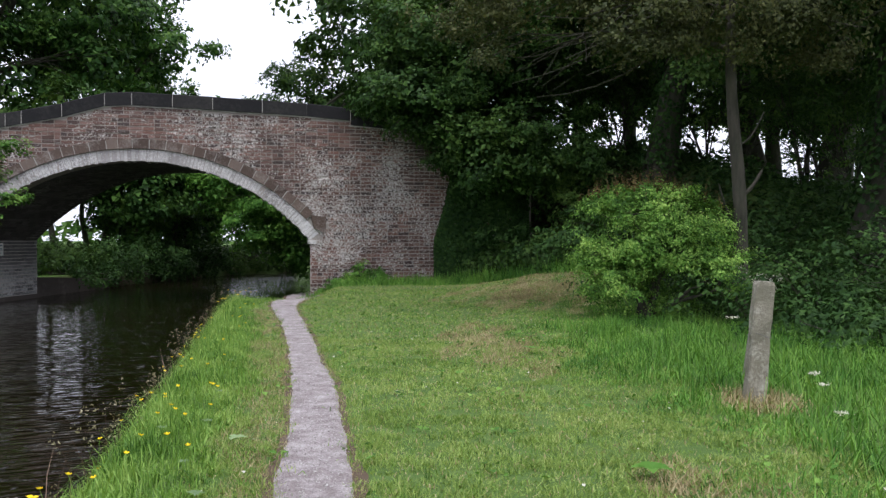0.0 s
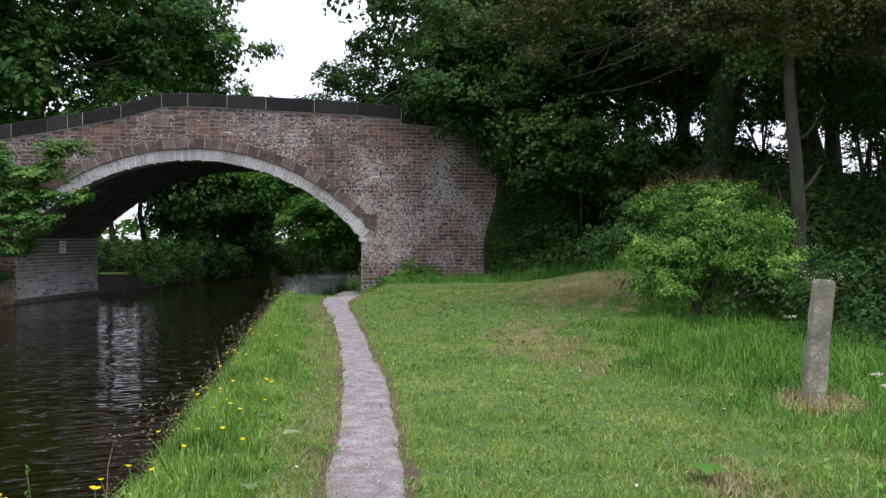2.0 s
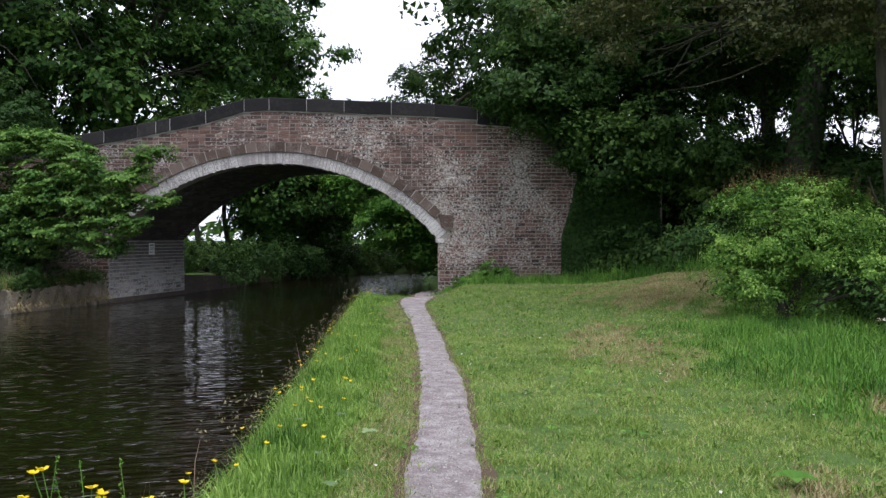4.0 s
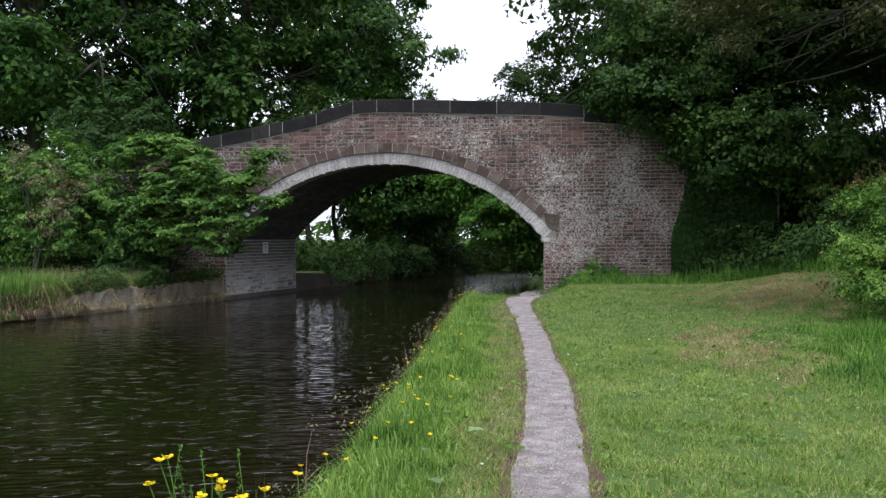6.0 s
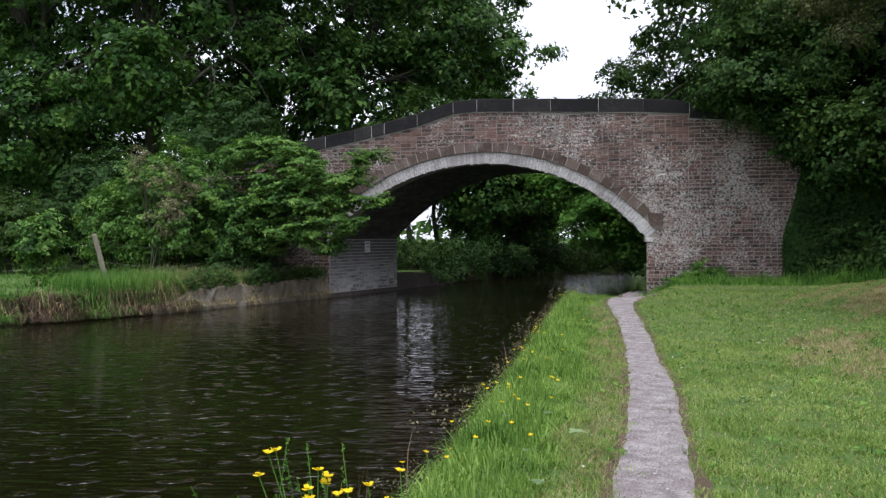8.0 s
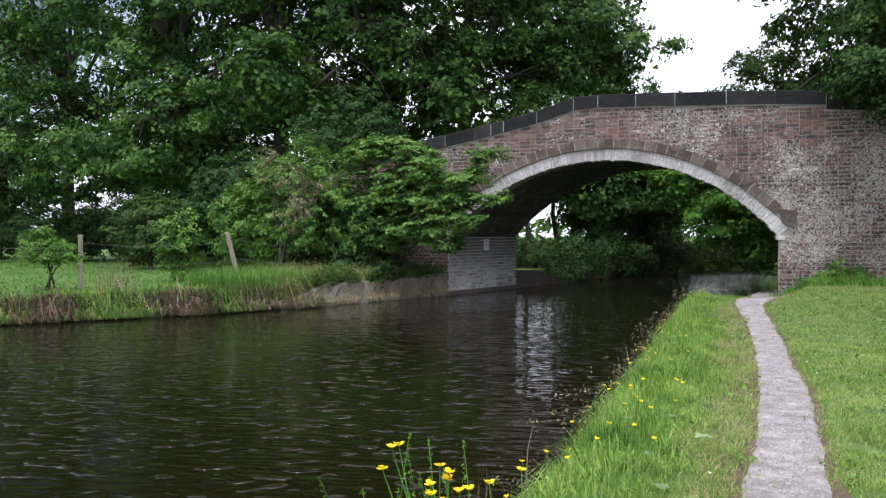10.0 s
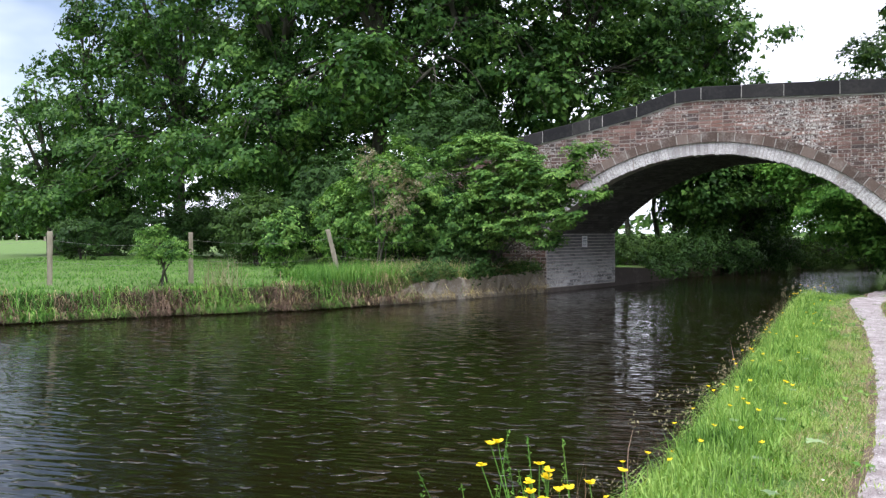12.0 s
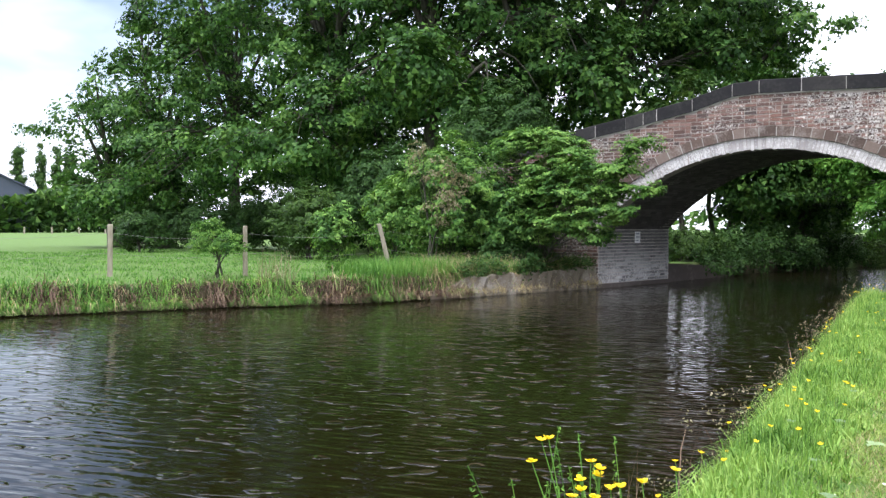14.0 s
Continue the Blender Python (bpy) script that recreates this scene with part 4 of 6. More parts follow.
def crown_lobes(rng, height, low, radius, n=9):
    """An uneven round crown made of lobes, from low to height."""
    out = []
    for q in range(n):
        h = (q + 0.5) / n
        r = radius * (0.55 + 0.6 * math.sin(math.pi * min(max(h * 0.9 + 0.12, 0), 1))) * 0.52
        a = q * 2.4 + rng.uniform(-0.4, 0.4)
        e = radius * 0.62 * math.sin(math.pi * (0.15 + 0.8 * (1 - h) ** 0.8))
        zz = low + (height - low) * (0.12 + 0.78 * h)
        out.append((e * math.cos(a), e * math.sin(a), zz, r * rng.uniform(0.85, 1.15), r * rng.uniform(0.85, 1.15), (height - low) * rng.uniform(0.14, 0.2)))
    for q in range(5):
        a = q * 1.256 + rng.uniform(-0.3, 0.3)
        out.append((0.74 * radius * math.cos(a), 0.74 * radius * math.sin(a), low + 1.3 + rng.uniform(0, 1.2), radius * 0.42, radius * 0.42, 1.3))
    return out


def big_tree(az, dist, height, low, radius, k, leaves, seed, label, per=54, leaf=0.150, clump=0.5, trunk_r=0.30, gap=0.62, name="oak_tree", n=11, **extra):
    rng = np.random.RandomState(seed)
    return tree(name, polar(az, dist), trunk_r, low + (height - low) * 0.28, crown_lobes(rng, height, low, radius, n), k, per, clump, leaf, leaves, BARK, label, seed, gap, **extra)


# far bank, from the meadow towards the bridge
big_tree(55.5, 38, 20, 1.9, 5.0, 900, OAK, 21, "tall bright green oak at the edge of the meadow")
big_tree(63.0, 44, 8.8, 0.6, 3.0, 330, OAK, 22, "rounded green oak at the end of the tree row")
big_tree(60.0, 41, 12.5, 0.6, 3.2, 420, OAK, 29, "green oak on the meadow side of the tree row")
big_tree(49.0, 32, 22, 1.7, 4.8, 1150, OAK, 23, "tall dense green oak on the far bank")
big_tree(42.5, 29, 21, 1.5, 4.5, 1100, OAK, 24, "tall dense green oak beside the road ramp")
big_tree(36.5, 28, 20, 0.8, 4.2, 950, OAK, 25, "tall green oak behind the bridge ramp")
big_tree(29.0, 31, 17, 4.3, 5.0, 900, OAK, 26, "spreading green oak reaching over the bridge", trunk_r=0.24, gap=0.74)
big_tree(22.5, 33, 12.5, 5.8, 3.4, 400, OAK, 27, "green oak limb end above the parapet", trunk_r=0.14, gap=0.7)
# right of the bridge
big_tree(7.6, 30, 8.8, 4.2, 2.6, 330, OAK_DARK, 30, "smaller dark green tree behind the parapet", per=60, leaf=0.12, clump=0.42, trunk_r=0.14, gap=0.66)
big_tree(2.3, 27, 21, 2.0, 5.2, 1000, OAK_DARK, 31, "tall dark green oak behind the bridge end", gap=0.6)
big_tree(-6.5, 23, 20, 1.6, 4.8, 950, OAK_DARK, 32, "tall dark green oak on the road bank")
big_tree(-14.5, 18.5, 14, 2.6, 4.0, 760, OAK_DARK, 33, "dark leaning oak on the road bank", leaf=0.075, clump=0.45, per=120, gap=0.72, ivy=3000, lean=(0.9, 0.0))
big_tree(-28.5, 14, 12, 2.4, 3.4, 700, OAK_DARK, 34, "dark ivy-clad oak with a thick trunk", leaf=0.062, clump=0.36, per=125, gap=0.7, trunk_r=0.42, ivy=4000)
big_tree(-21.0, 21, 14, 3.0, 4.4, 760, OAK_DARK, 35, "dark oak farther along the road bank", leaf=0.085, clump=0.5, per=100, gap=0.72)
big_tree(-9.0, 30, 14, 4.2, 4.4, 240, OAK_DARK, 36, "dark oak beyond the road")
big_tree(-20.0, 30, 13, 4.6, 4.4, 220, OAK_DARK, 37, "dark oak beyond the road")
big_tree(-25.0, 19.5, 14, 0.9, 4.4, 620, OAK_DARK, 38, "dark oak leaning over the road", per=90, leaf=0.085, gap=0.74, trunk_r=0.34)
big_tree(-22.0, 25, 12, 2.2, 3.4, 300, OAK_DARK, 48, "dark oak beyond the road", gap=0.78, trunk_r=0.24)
# two oaks out of view, added to cast shade on the lawn's right side
big_tree(-44.0, 13, 12, 2.0, 4.2, 320, OAK_DARK, 49, "unseen dark oak added to shade the lawn", per=40, leaf=0.16)
big_tree(-68.0, 11, 12, 2.0, 4.2, 320, OAK_DARK, 50, "unseen dark oak added to shade the lawn", per=40, leaf=0.16)
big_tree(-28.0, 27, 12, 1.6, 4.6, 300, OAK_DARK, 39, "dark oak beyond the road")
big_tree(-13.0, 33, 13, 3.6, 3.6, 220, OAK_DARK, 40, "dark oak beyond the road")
# overhanging branches before the wing wall
x0, y0 = polar(-3.5, 19.0)
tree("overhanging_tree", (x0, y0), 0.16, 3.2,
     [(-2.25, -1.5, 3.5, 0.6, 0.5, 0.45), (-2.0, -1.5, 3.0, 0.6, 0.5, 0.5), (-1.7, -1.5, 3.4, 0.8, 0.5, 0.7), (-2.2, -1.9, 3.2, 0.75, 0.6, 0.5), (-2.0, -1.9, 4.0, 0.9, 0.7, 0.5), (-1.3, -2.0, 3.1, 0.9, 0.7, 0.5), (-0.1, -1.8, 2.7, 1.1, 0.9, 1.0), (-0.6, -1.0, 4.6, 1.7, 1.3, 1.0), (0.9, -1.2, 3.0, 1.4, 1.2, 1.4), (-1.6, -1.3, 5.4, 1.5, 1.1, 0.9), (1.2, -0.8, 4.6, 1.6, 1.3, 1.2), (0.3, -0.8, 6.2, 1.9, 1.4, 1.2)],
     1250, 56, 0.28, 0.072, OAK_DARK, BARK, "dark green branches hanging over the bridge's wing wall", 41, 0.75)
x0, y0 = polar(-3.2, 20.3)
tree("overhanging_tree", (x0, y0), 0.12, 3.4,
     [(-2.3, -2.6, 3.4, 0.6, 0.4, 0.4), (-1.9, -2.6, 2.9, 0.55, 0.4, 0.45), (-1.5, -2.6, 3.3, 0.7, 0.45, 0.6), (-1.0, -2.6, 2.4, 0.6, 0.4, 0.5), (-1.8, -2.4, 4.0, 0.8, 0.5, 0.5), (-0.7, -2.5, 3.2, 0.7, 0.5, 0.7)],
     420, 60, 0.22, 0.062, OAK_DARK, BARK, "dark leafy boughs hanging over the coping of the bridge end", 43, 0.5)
# thorn tree with the pale trunk
x0, y0 = polar(-19.6, 10.6)
thorn = tree("thorn_tree", (x0, y0), 0.088, 4.3,
     [(-1.5, 0.2, 3.6, 1.2, 1.0, 0.55), (-0.5, -0.3, 3.7, 1.2, 1.0, 0.6), (-2.3, 0.5, 3.3, 0.9, 0.8, 0.5), (0.8, 0.2, 3.8, 1.2, 1.0, 0.8), (0.1, 0.3, 4.6, 1.6, 1.3, 0.7), (-1.4, 0.3, 4.5, 1.5, 1.2, 0.7), (-2.6, 0.5, 4.2, 1.2, 1.0, 0.7)],
     760, 62, 0.22, 0.040, BROWNISH, BARK_PALE, "thorn tree with a bare grey-brown trunk and sparse bronzed leaves", 42, 0.8, lean=(-0.22, 0.0), crook=0.07, bare=10)


u = np.linspace(0, 1, 7)
for tip, r0 in (((0.30, -0.12, 1.98), 0.032), ((-0.26, -0.1, 1.72), 0.018), ((0.34, 0.05, 2.6), 0.016)):
    base_pt = np.array([-0.02, 0.0, tip[2] - 0.42])
    pts = base_pt * (1 - u[:, None]) + np.array(tip) * u[:, None] + np.stack([np.zeros(7), np.zeros(7), -0.10 * np.sin(np.pi * u)], 1)
    part("broken_branch", mesh_from("broken_branch", *tube_arrays(pts, r0 * (1 - 0.55 * u), 7), BARK_PALE, True), thorn, "pale broken side branch")


def shrub(name, base, lobes, k, per, clump, leaf, leaves, label, seed, stems=5, gap=0.0, inner=0.45, flat=0.45, category="shrub", aspect=0.6, stem_r=0.025, group="", bark=BARK, maker=leaf_arrays, split=False):
    """Several thin stems from the foot and a crown of sprays."""
    rng = np.random.RandomState(seed)
    z = float(ground_z(base[0], base[1])) - 0.03
    ob = thing(name, (base[0], base[1], z), label, category, group)
    wood = Soup()
    lobes = np.array(lobes, float)
    for q in range(stems):
        lb = lobes[q % len(lobes)]
        b = lb[:3] + rng.normal(0, 0.3, 3) * lb[3:6]
        u = np.linspace(0, 1, 7)[:, None]
        a = np.array([rng.normal(0, 0.08), rng.normal(0, 0.08), 0])
        m = np.array([b[0] * 0.3, b[1] * 0.3, b[2] * 0.6])
        c = a * (1 - u) ** 2 + 2 * m * u * (1 - u) + b * u ** 2
        wood.add(*tube_arrays(c, stem_r * rng.uniform(0.6, 1.2) * (1 - 0.8 * u[:, 0]), 6))
        for _ in range(4):
            p0, p1 = c[rng.randint(2, 6)], lb[:3] + unit(rng.normal(size=3)) * lb[3:6] * 0.9
            wood.add(*tube_arrays(p0 * (1 - u) + p1 * u + rng.normal(0, 0.02, (7, 3)), stem_r * 0.35 * (1 - 0.9 * u[:, 0]) + 0.002, 4))
        if split:
            part("stem", wood.mesh("stem", bark, True), ob)
            wood = Soup()
    if not split:
        part("branchwork", wood.mesh("branchwork", bark, True), ob)
    pts, d = lobe_points(rng, lobes, k, inner, gap, 1.5)
    part("crown", mesh_from("crown", *clump_leaves(rng, pts, d, per, clump, leaf, flat, aspect, maker), leaves), ob)
    return ob


# near side
x0, y0 = polar(-13.9, 10.2)
hawthorn = shrub("hawthorn_bush", (x0, y0), [(0.02, 0, 1.0, 0.86, 0.8, 0.60), (-0.42, 0, 1.0, 0.52, 0.55, 0.50), (0.48, -0.1, 1.0, 0.54, 0.55, 0.52), (0.05, -0.1, 1.32, 0.84, 0.6, 0.30), (0.82, -0.6, 0.58, 0.36, 0.36, 0.28), (0.5, -0.4, 0.62, 0.44, 0.4, 0.28), (-0.5, -0.1, 0.62, 0.4, 0.4, 0.3), (-0.25, -0.25, 0.42, 0.55, 0.45, 0.34), (0.35, -0.3, 0.42, 0.55, 0.4, 0.34)],
                 1000, 50, 0.125, 0.034, HAWTHORN, "rounded bright green hawthorn bush beside the grass", 51, gap=0.76, inner=0.55, stem_r=0.05)
rng = np.random.RandomState(53)
c = np.array([0.98, -0.9, 0.55]) + rng.normal(0, 1, (26, 3)) * np.array([0.22, 0.15, 0.05])
part("blossom", mesh_from("blossom", *clump_leaves(rng, c, np.zeros((26, 3)), 9, 0.05, 0.016, 0.8, 0.9), BLOSSOM), hawthorn, "small white blossom on the outer twigs")
sp = Soup()
for _ in range(110):
    a, r = rng.uniform(0, 6.28), rng.uniform(0, 0.95)
    x, y = r * math.cos(a), 0.7 * r * math.sin(a)
    z = 1.22 + 0.38 * math.sqrt(max(1 - r * r, 0.05))
    n = 16
    u = np.linspace(0, 1, n)
    tip = rng.normal(0, 0.05, 2)
    c = np.stack([x + tip[0] * u, y + tip[1] * u, z + rng.uniform(0.10, 0.27) * u], 1)
    sp.add(*leaf_arrays(rng, c + rng.normal(0, 0.008, c.shape), rng.normal(0, 1, c.shape), 0.035 * (1.2 - u), 0.6))
part("shoot", sp.mesh("shoot", RED_SHOOT), hawthorn, "bronze upright shoots on top of the bush", "stuff")
# undergrowth on the road bank
for seed, (az, dist, w, h, mat_) in enumerate([(-5.0, 18.0, 0.8, 0.8, NETTLE), (-7.2, 17.6, 1.1, 0.8, IVY), (-9.5, 16.8, 1.2, 0.9, NETTLE), (-12.5, 15.6, 1.2, 1.0, IVY), (-17, 12.6, 1.3, 0.9, IVY), (-20.5, 11.5, 1.2, 0.7, IVY),
                                               (-24, 10.2, 1.2, 0.8, IVY), (-27.5, 9.4, 1.1, 0.5, IVY), (-30.5, 8.6, 1.0, 0.5, IVY), (-8, 18.2, 1.6, 1.1, IVY), (-14, 16.5, 1.6, 1.1, IVY), (-20, 14.5, 1.6, 1.1, IVY), (-26, 12.5, 1.6, 1.1, IVY), (-31, 10.5, 1.5, 1.1, IVY), (-2.0, 20.0, 1.6, 1.3, IVY),
                                               (-10.5, 18.5, 1.2, 1.9, OAK_DARK), (-16.5, 16.0, 1.0, 0.9, BROWNISH)]):
    shrub("undergrowth", polar(az, dist), [(0, 0, 0.3 * h, w, w * 0.9, h * 0.7), (0.6 * w, 0.2, 0.25 * h, w * 0.8, w * 0.8, h * 0.6), (-0.6 * w, -0.1, 0.3 * h, w * 0.8, w * 0.8, h * 0.55)],
          150, 30, 0.26, 0.062 if dist < 13 else 0.09, mat_, "dark leafy undergrowth on the shaded road bank", 60 + seed, inner=0.3, group="undergrowth on the road bank", maker=small_leaf_arrays)

for seed, (az, dist, w, h) in enumerate(((-23.6, 18.0, 1.0, 2.4), (-26.4, 17.0, 1.0, 2.6), (-24.8, 20.5, 1.3, 3.2), (-20.0, 19.0, 1.0, 2.4), (-17.6, 21.0, 1.2, 3.0), (-12.0, 20.5, 1.1, 2.4))):
    shrub("bank_sapling", polar(az, dist), [(0, 0, h * 0.55, w, w, h * 0.42), (0.5 * w, 0, h * 0.8, w * 0.6, w * 0.6, h * 0.3), (-0.6 * w, 0, h * 0.7, w * 0.6, w * 0.6, h * 0.3)], 120, 30, 0.2, 0.07, OAK_DARK, "thin dark sapling on the skyline of the road bank", 165 + seed, stems=6, gap=0.86, inner=0.2, stem_r=0.03, category="sapling", group="saplings on the road bank", maker=small_leaf_arrays, split=True)
for seed, (ss_, oo_, w, h) in enumerate(((0.25, 0.25, 0.22, 0.22), (0.95, 0.3, 0.32, 0.42), (1.35, 0.35, 0.22, 0.3), (0.55, 0.4, 0.3, 0.2))):
    x0, y0, _ = bp(ss_, 0, 0, oo_)
    shrub("nettle_clump", (x0, y0), [(0, 0, h * 0.5, w, w, h * 0.5), (0.1, -0.05, h * 0.7, w * 0.5, w * 0.5, h * 0.5)], 60, 26, 0.09, 0.045, GRASS_TALL, "green nettles at the foot of the bridge wall", 155 + seed, stems=5, stem_r=0.006, category="weed", group="weeds by the bridge wall", maker=small_leaf_arrays)

# ground cover on the road bank
rng = np.random.RandomState(75)
k = 80000
y = rng.uniform(2, 26, k)
x = np.interp(y, FOOT_Y, FOOT_X) + 0.5 + 8.5 * rng.uniform(0, 1, k) ** 1.3
keep = (y < 17.0 + 0.25 * (x + 2.83)) | (y > 21.3) | (x > 2.3)
x, y = x[keep], y[keep]
k = len(x)
lump = np.array([noise.noise(Vector((a * 0.9, b * 0.9, 0))) for a, b in zip(x, y)])
pts = np.stack([x, y, ground_z(x, y) + rng.uniform(0, 1, k) * (0.28 + 0.35 * lump)], 1)
cover = new("bank_ground_cover", mesh_from("bank_ground_cover", *small_leaf_arrays(rng, pts, np.array([0, -0.2, 0.8]) + rng.normal(0, 0.4, (k, 3)), 0.088 * rng.uniform(0.6, 1.4, k), 0.95), IVY))
tagged(cover, "dark ivy and nettles covering the road bank", "ground cover", kind="stuff")

# ivy on the wing wall
rng = np.random.RandomState(77)
k = 13000
s, z = rng.uniform(2.72, 4.9, k), rng.uniform(0.0, 1.0, k)
z = 0.05 + z * np.interp(s, [2.72, 3.0, 3.2, 4.9], [0.9, 1.9, 3.0, 3.4])
o = rng.uniform(0.02, 0.16, k) * np.interp(s, [2.6, 2.9], [0.4, 1.0])
ivy = new("wall_ivy", mesh_from("wall_ivy", *leaf_arrays(rng, bp(s, 0, z, o), np.array([OUT[0], OUT[1], 0.35]) + rng.normal(0, 0.25, (k, 3)), 0.085 * rng.uniform(0.6, 1.3, k), 0.95), IVY))
tagged(ivy, "dense dark ivy covering the end of the wing wall", "ivy", kind="stuff")

# far bank shrubs
x0, y0 = -10.45, 14.9
shrub("elder_bush", (x0, y0), [(1.1, -0.3, 2.45, 0.8, 0.5, 0.3), (0.5, -0.3, 2.1, 0.95, 0.5, 0.35), (2.5, -0.6, 2.5, 0.6, 0.3, 0.1), (1.9, -0.5, 2.1, 0.95, 0.5, 0.22), (1.0, -0.4, 1.65, 1.3, 0.7, 0.3), (2.55, -0.6, 1.65, 0.75, 0.35, 0.12),
                               (0.1, -0.3, 1.4, 0.85, 0.5, 0.4), (2.1, -0.6, 1.2, 0.85, 0.4, 0.18), (1.0, -0.4, 1.05, 1.25, 0.6, 0.3), (0.0, -0.3, 0.8, 0.75, 0.45, 0.3), (1.8, -0.5, 0.75, 0.5, 0.35, 0.12), (0.7, -0.1, 1.5, 1.3, 0.5, 0.9), (0.45, -0.2, 2.75, 0.75, 0.5, 0.25), (-0.35, -0.2, 2.8, 0.7, 0.5, 0.28), (-0.9, -0.1, 2.5, 0.6, 0.5, 0.3)],
      690, 104, 0.25, 0.058, ELDER, "spreading bright green elder bush beside the bridge arch", 81, stems=14, flat=0.12, inner=0.3, gap=0.74, bark=BARK_PALE, maker=small_leaf_arrays, aspect=0.85)
for seed, (az, dist, w, h, mat_, nm, lab) in enumerate([
        (41.0, 19.0, 1.25, 3.4, ELDER, "thorn_bush", "tall green thorn bush on the far bank"),
        (44.6, 20.0, 0.85, 2.3, ELDER, "thorn_bush", "green thorn bush on the far bank"),
        (48.8, 17.6, 0.45, 1.6, ELDER, "willow_shrub", "small upright light green shrub behind the fence"),
        (38.3, 20.5, 0.8, 1.8, IVY, "thorn_bush", "low dark thorn bush by the ramp wall"),
        (37.2, 18.6, 1.0, 2.5, OAK, "thorn_bush", "leafy green thorn bush against the bridge ramp"),
        (39.4, 19.2, 0.9, 2.9, OAK, "thorn_bush", "leafy green thorn bush against the bridge ramp"),
        (36.3, 17.6, 0.7, 0.8, IVY, "bramble", "low dark bramble at the foot of the ramp wall"),
        (34.8, 18.3, 0.5, 1.0, NETTLE, "bramble", "low dark bramble at the foot of the ramp wall"),
        (50.6, 25.0, 1.3, 2.4, NETTLE, "ivy_mound", "ivy-covered mound under the oaks"),
        (46.5, 26.5, 1.9, 2.6, IVY, "ivy_mound", "ivy-covered mound under the oaks"),
        # thorn bushes in dark ivy leaf: the oaks' shade put into the colour
        (37.5, 22.5, 1.6, 3.6, IVY, "thorn_bush", "dark thorn bush under the oaks"),
        # dark masses added behind the trunks, to keep the hollow under the crowns dark
        (52.0, 36.0, 3.2, 3.0, IVY, "ivy_mound", "dark leafy mass added to darken the gap under the oaks"),
        (47.5, 35.0, 3.2, 3.2, IVY, "ivy_mound", "dark leafy mass added to darken the gap under the oaks"),
        (43.0, 33.0, 3.0, 3.4, IVY, "ivy_mound", "dark leafy mass added to darken the gap under the oaks"),
        (44.6, 24.0, 1.5, 3.4, IVY, "thorn_bush", "dark thorn bush under the oaks"),
        (56.0, 35.0, 2.2, 2.4, IVY, "thorn_bush", "dark thorn bush under the oaks"),
        (60.0, 40.0, 2.2, 2.4, IVY, "thorn_bush", "dark thorn bush under the oaks"),
        (61.5, 34.0, 1.2, 1.8, OAK_DARK, "round_bush", "round green bush at the edge of the meadow")]):
    shrub(nm, polar(az, dist), [(0, 0, h * 0.5, w, w * 0.8, h * 0.45), (w * 0.5, -0.2, h * 0.4, w * 0.7, w * 0.7, h * 0.38), (-w * 0.5, 0, h * 0.45, w * 0.7, w * 0.7, h * 0.4)],
          int(45 + 70 * h * w), 52, 0.23, 0.088, mat_, lab, 90 + seed, stems=6, maker=small_leaf_arrays, gap=0.8, flat=0.3, inner=0.35)
x0, y0 = polar(42.3, 18.3)
shrub("faded_blossom_bush", (x0, y0), [(0, 0, 2.2, 0.7, 0.4, 0.3), (0.45, -0.1, 1.5, 0.4, 0.4, 0.5), (-0.3, 0, 2.7, 0.4, 0.3, 0.25), (0.8, 0, 1.9, 0.3, 0.3, 0.3)], 62, 34, 0.17, 0.06, FADED, "bush with faded brownish blossom on the far bank", 98, stems=4)
x0, y0 = polar(56.9, 16.0)
shrub("sapling", (x0, y0), [(0, 0, 0.72, 0.58, 0.42, 0.2), (-0.1, 0, 0.95, 0.36, 0.3, 0.15), (0.3, 0.1, 0.58, 0.45, 0.3, 0.14), (-0.35, 0, 0.6, 0.35, 0.3, 0.12)], 120, 40, 0.14, 0.045, ELDER, "small spreading thorn sapling by the fence", 99, stems=3, flat=0.25, category="sapling")

# beyond the bridge, along the canal
for seed, (az, dist, hgt, low, rad, mat_, k) in enumerate([
        (25.3, 27.5, 6.2, 1.9, 1.5, OAK_DARK, 200), (23.2, 29.5, 6.0, 2.1, 1.5, OAK_DARK, 210), (20.4, 28.0, 6.0, 0.3, 1.5, OAK, 320), (17.9, 29.5, 6.4, 0.3, 2.0, OAK, 360),
        (16.4, 35, 6.9, 0.2, 2.2, OAK, 290), (10.0, 44, 7.5, 0.0, 2.0, CANAL_LEAF, 240), (7.6, 40, 7.5, 0.0, 2.0, CANAL_LEAF, 200), (18.0, 40, 7.5, 0.2, 2.4, OAK, 260)]):
    big_tree(az, dist, hgt, low, rad, k, mat_, 110 + seed, "green tree beside the canal beyond the bridge", per=44, leaf=0.125, clump=0.4, trunk_r=0.10, name="canal_tree", n=7, gap=0.66, crook=0.15)
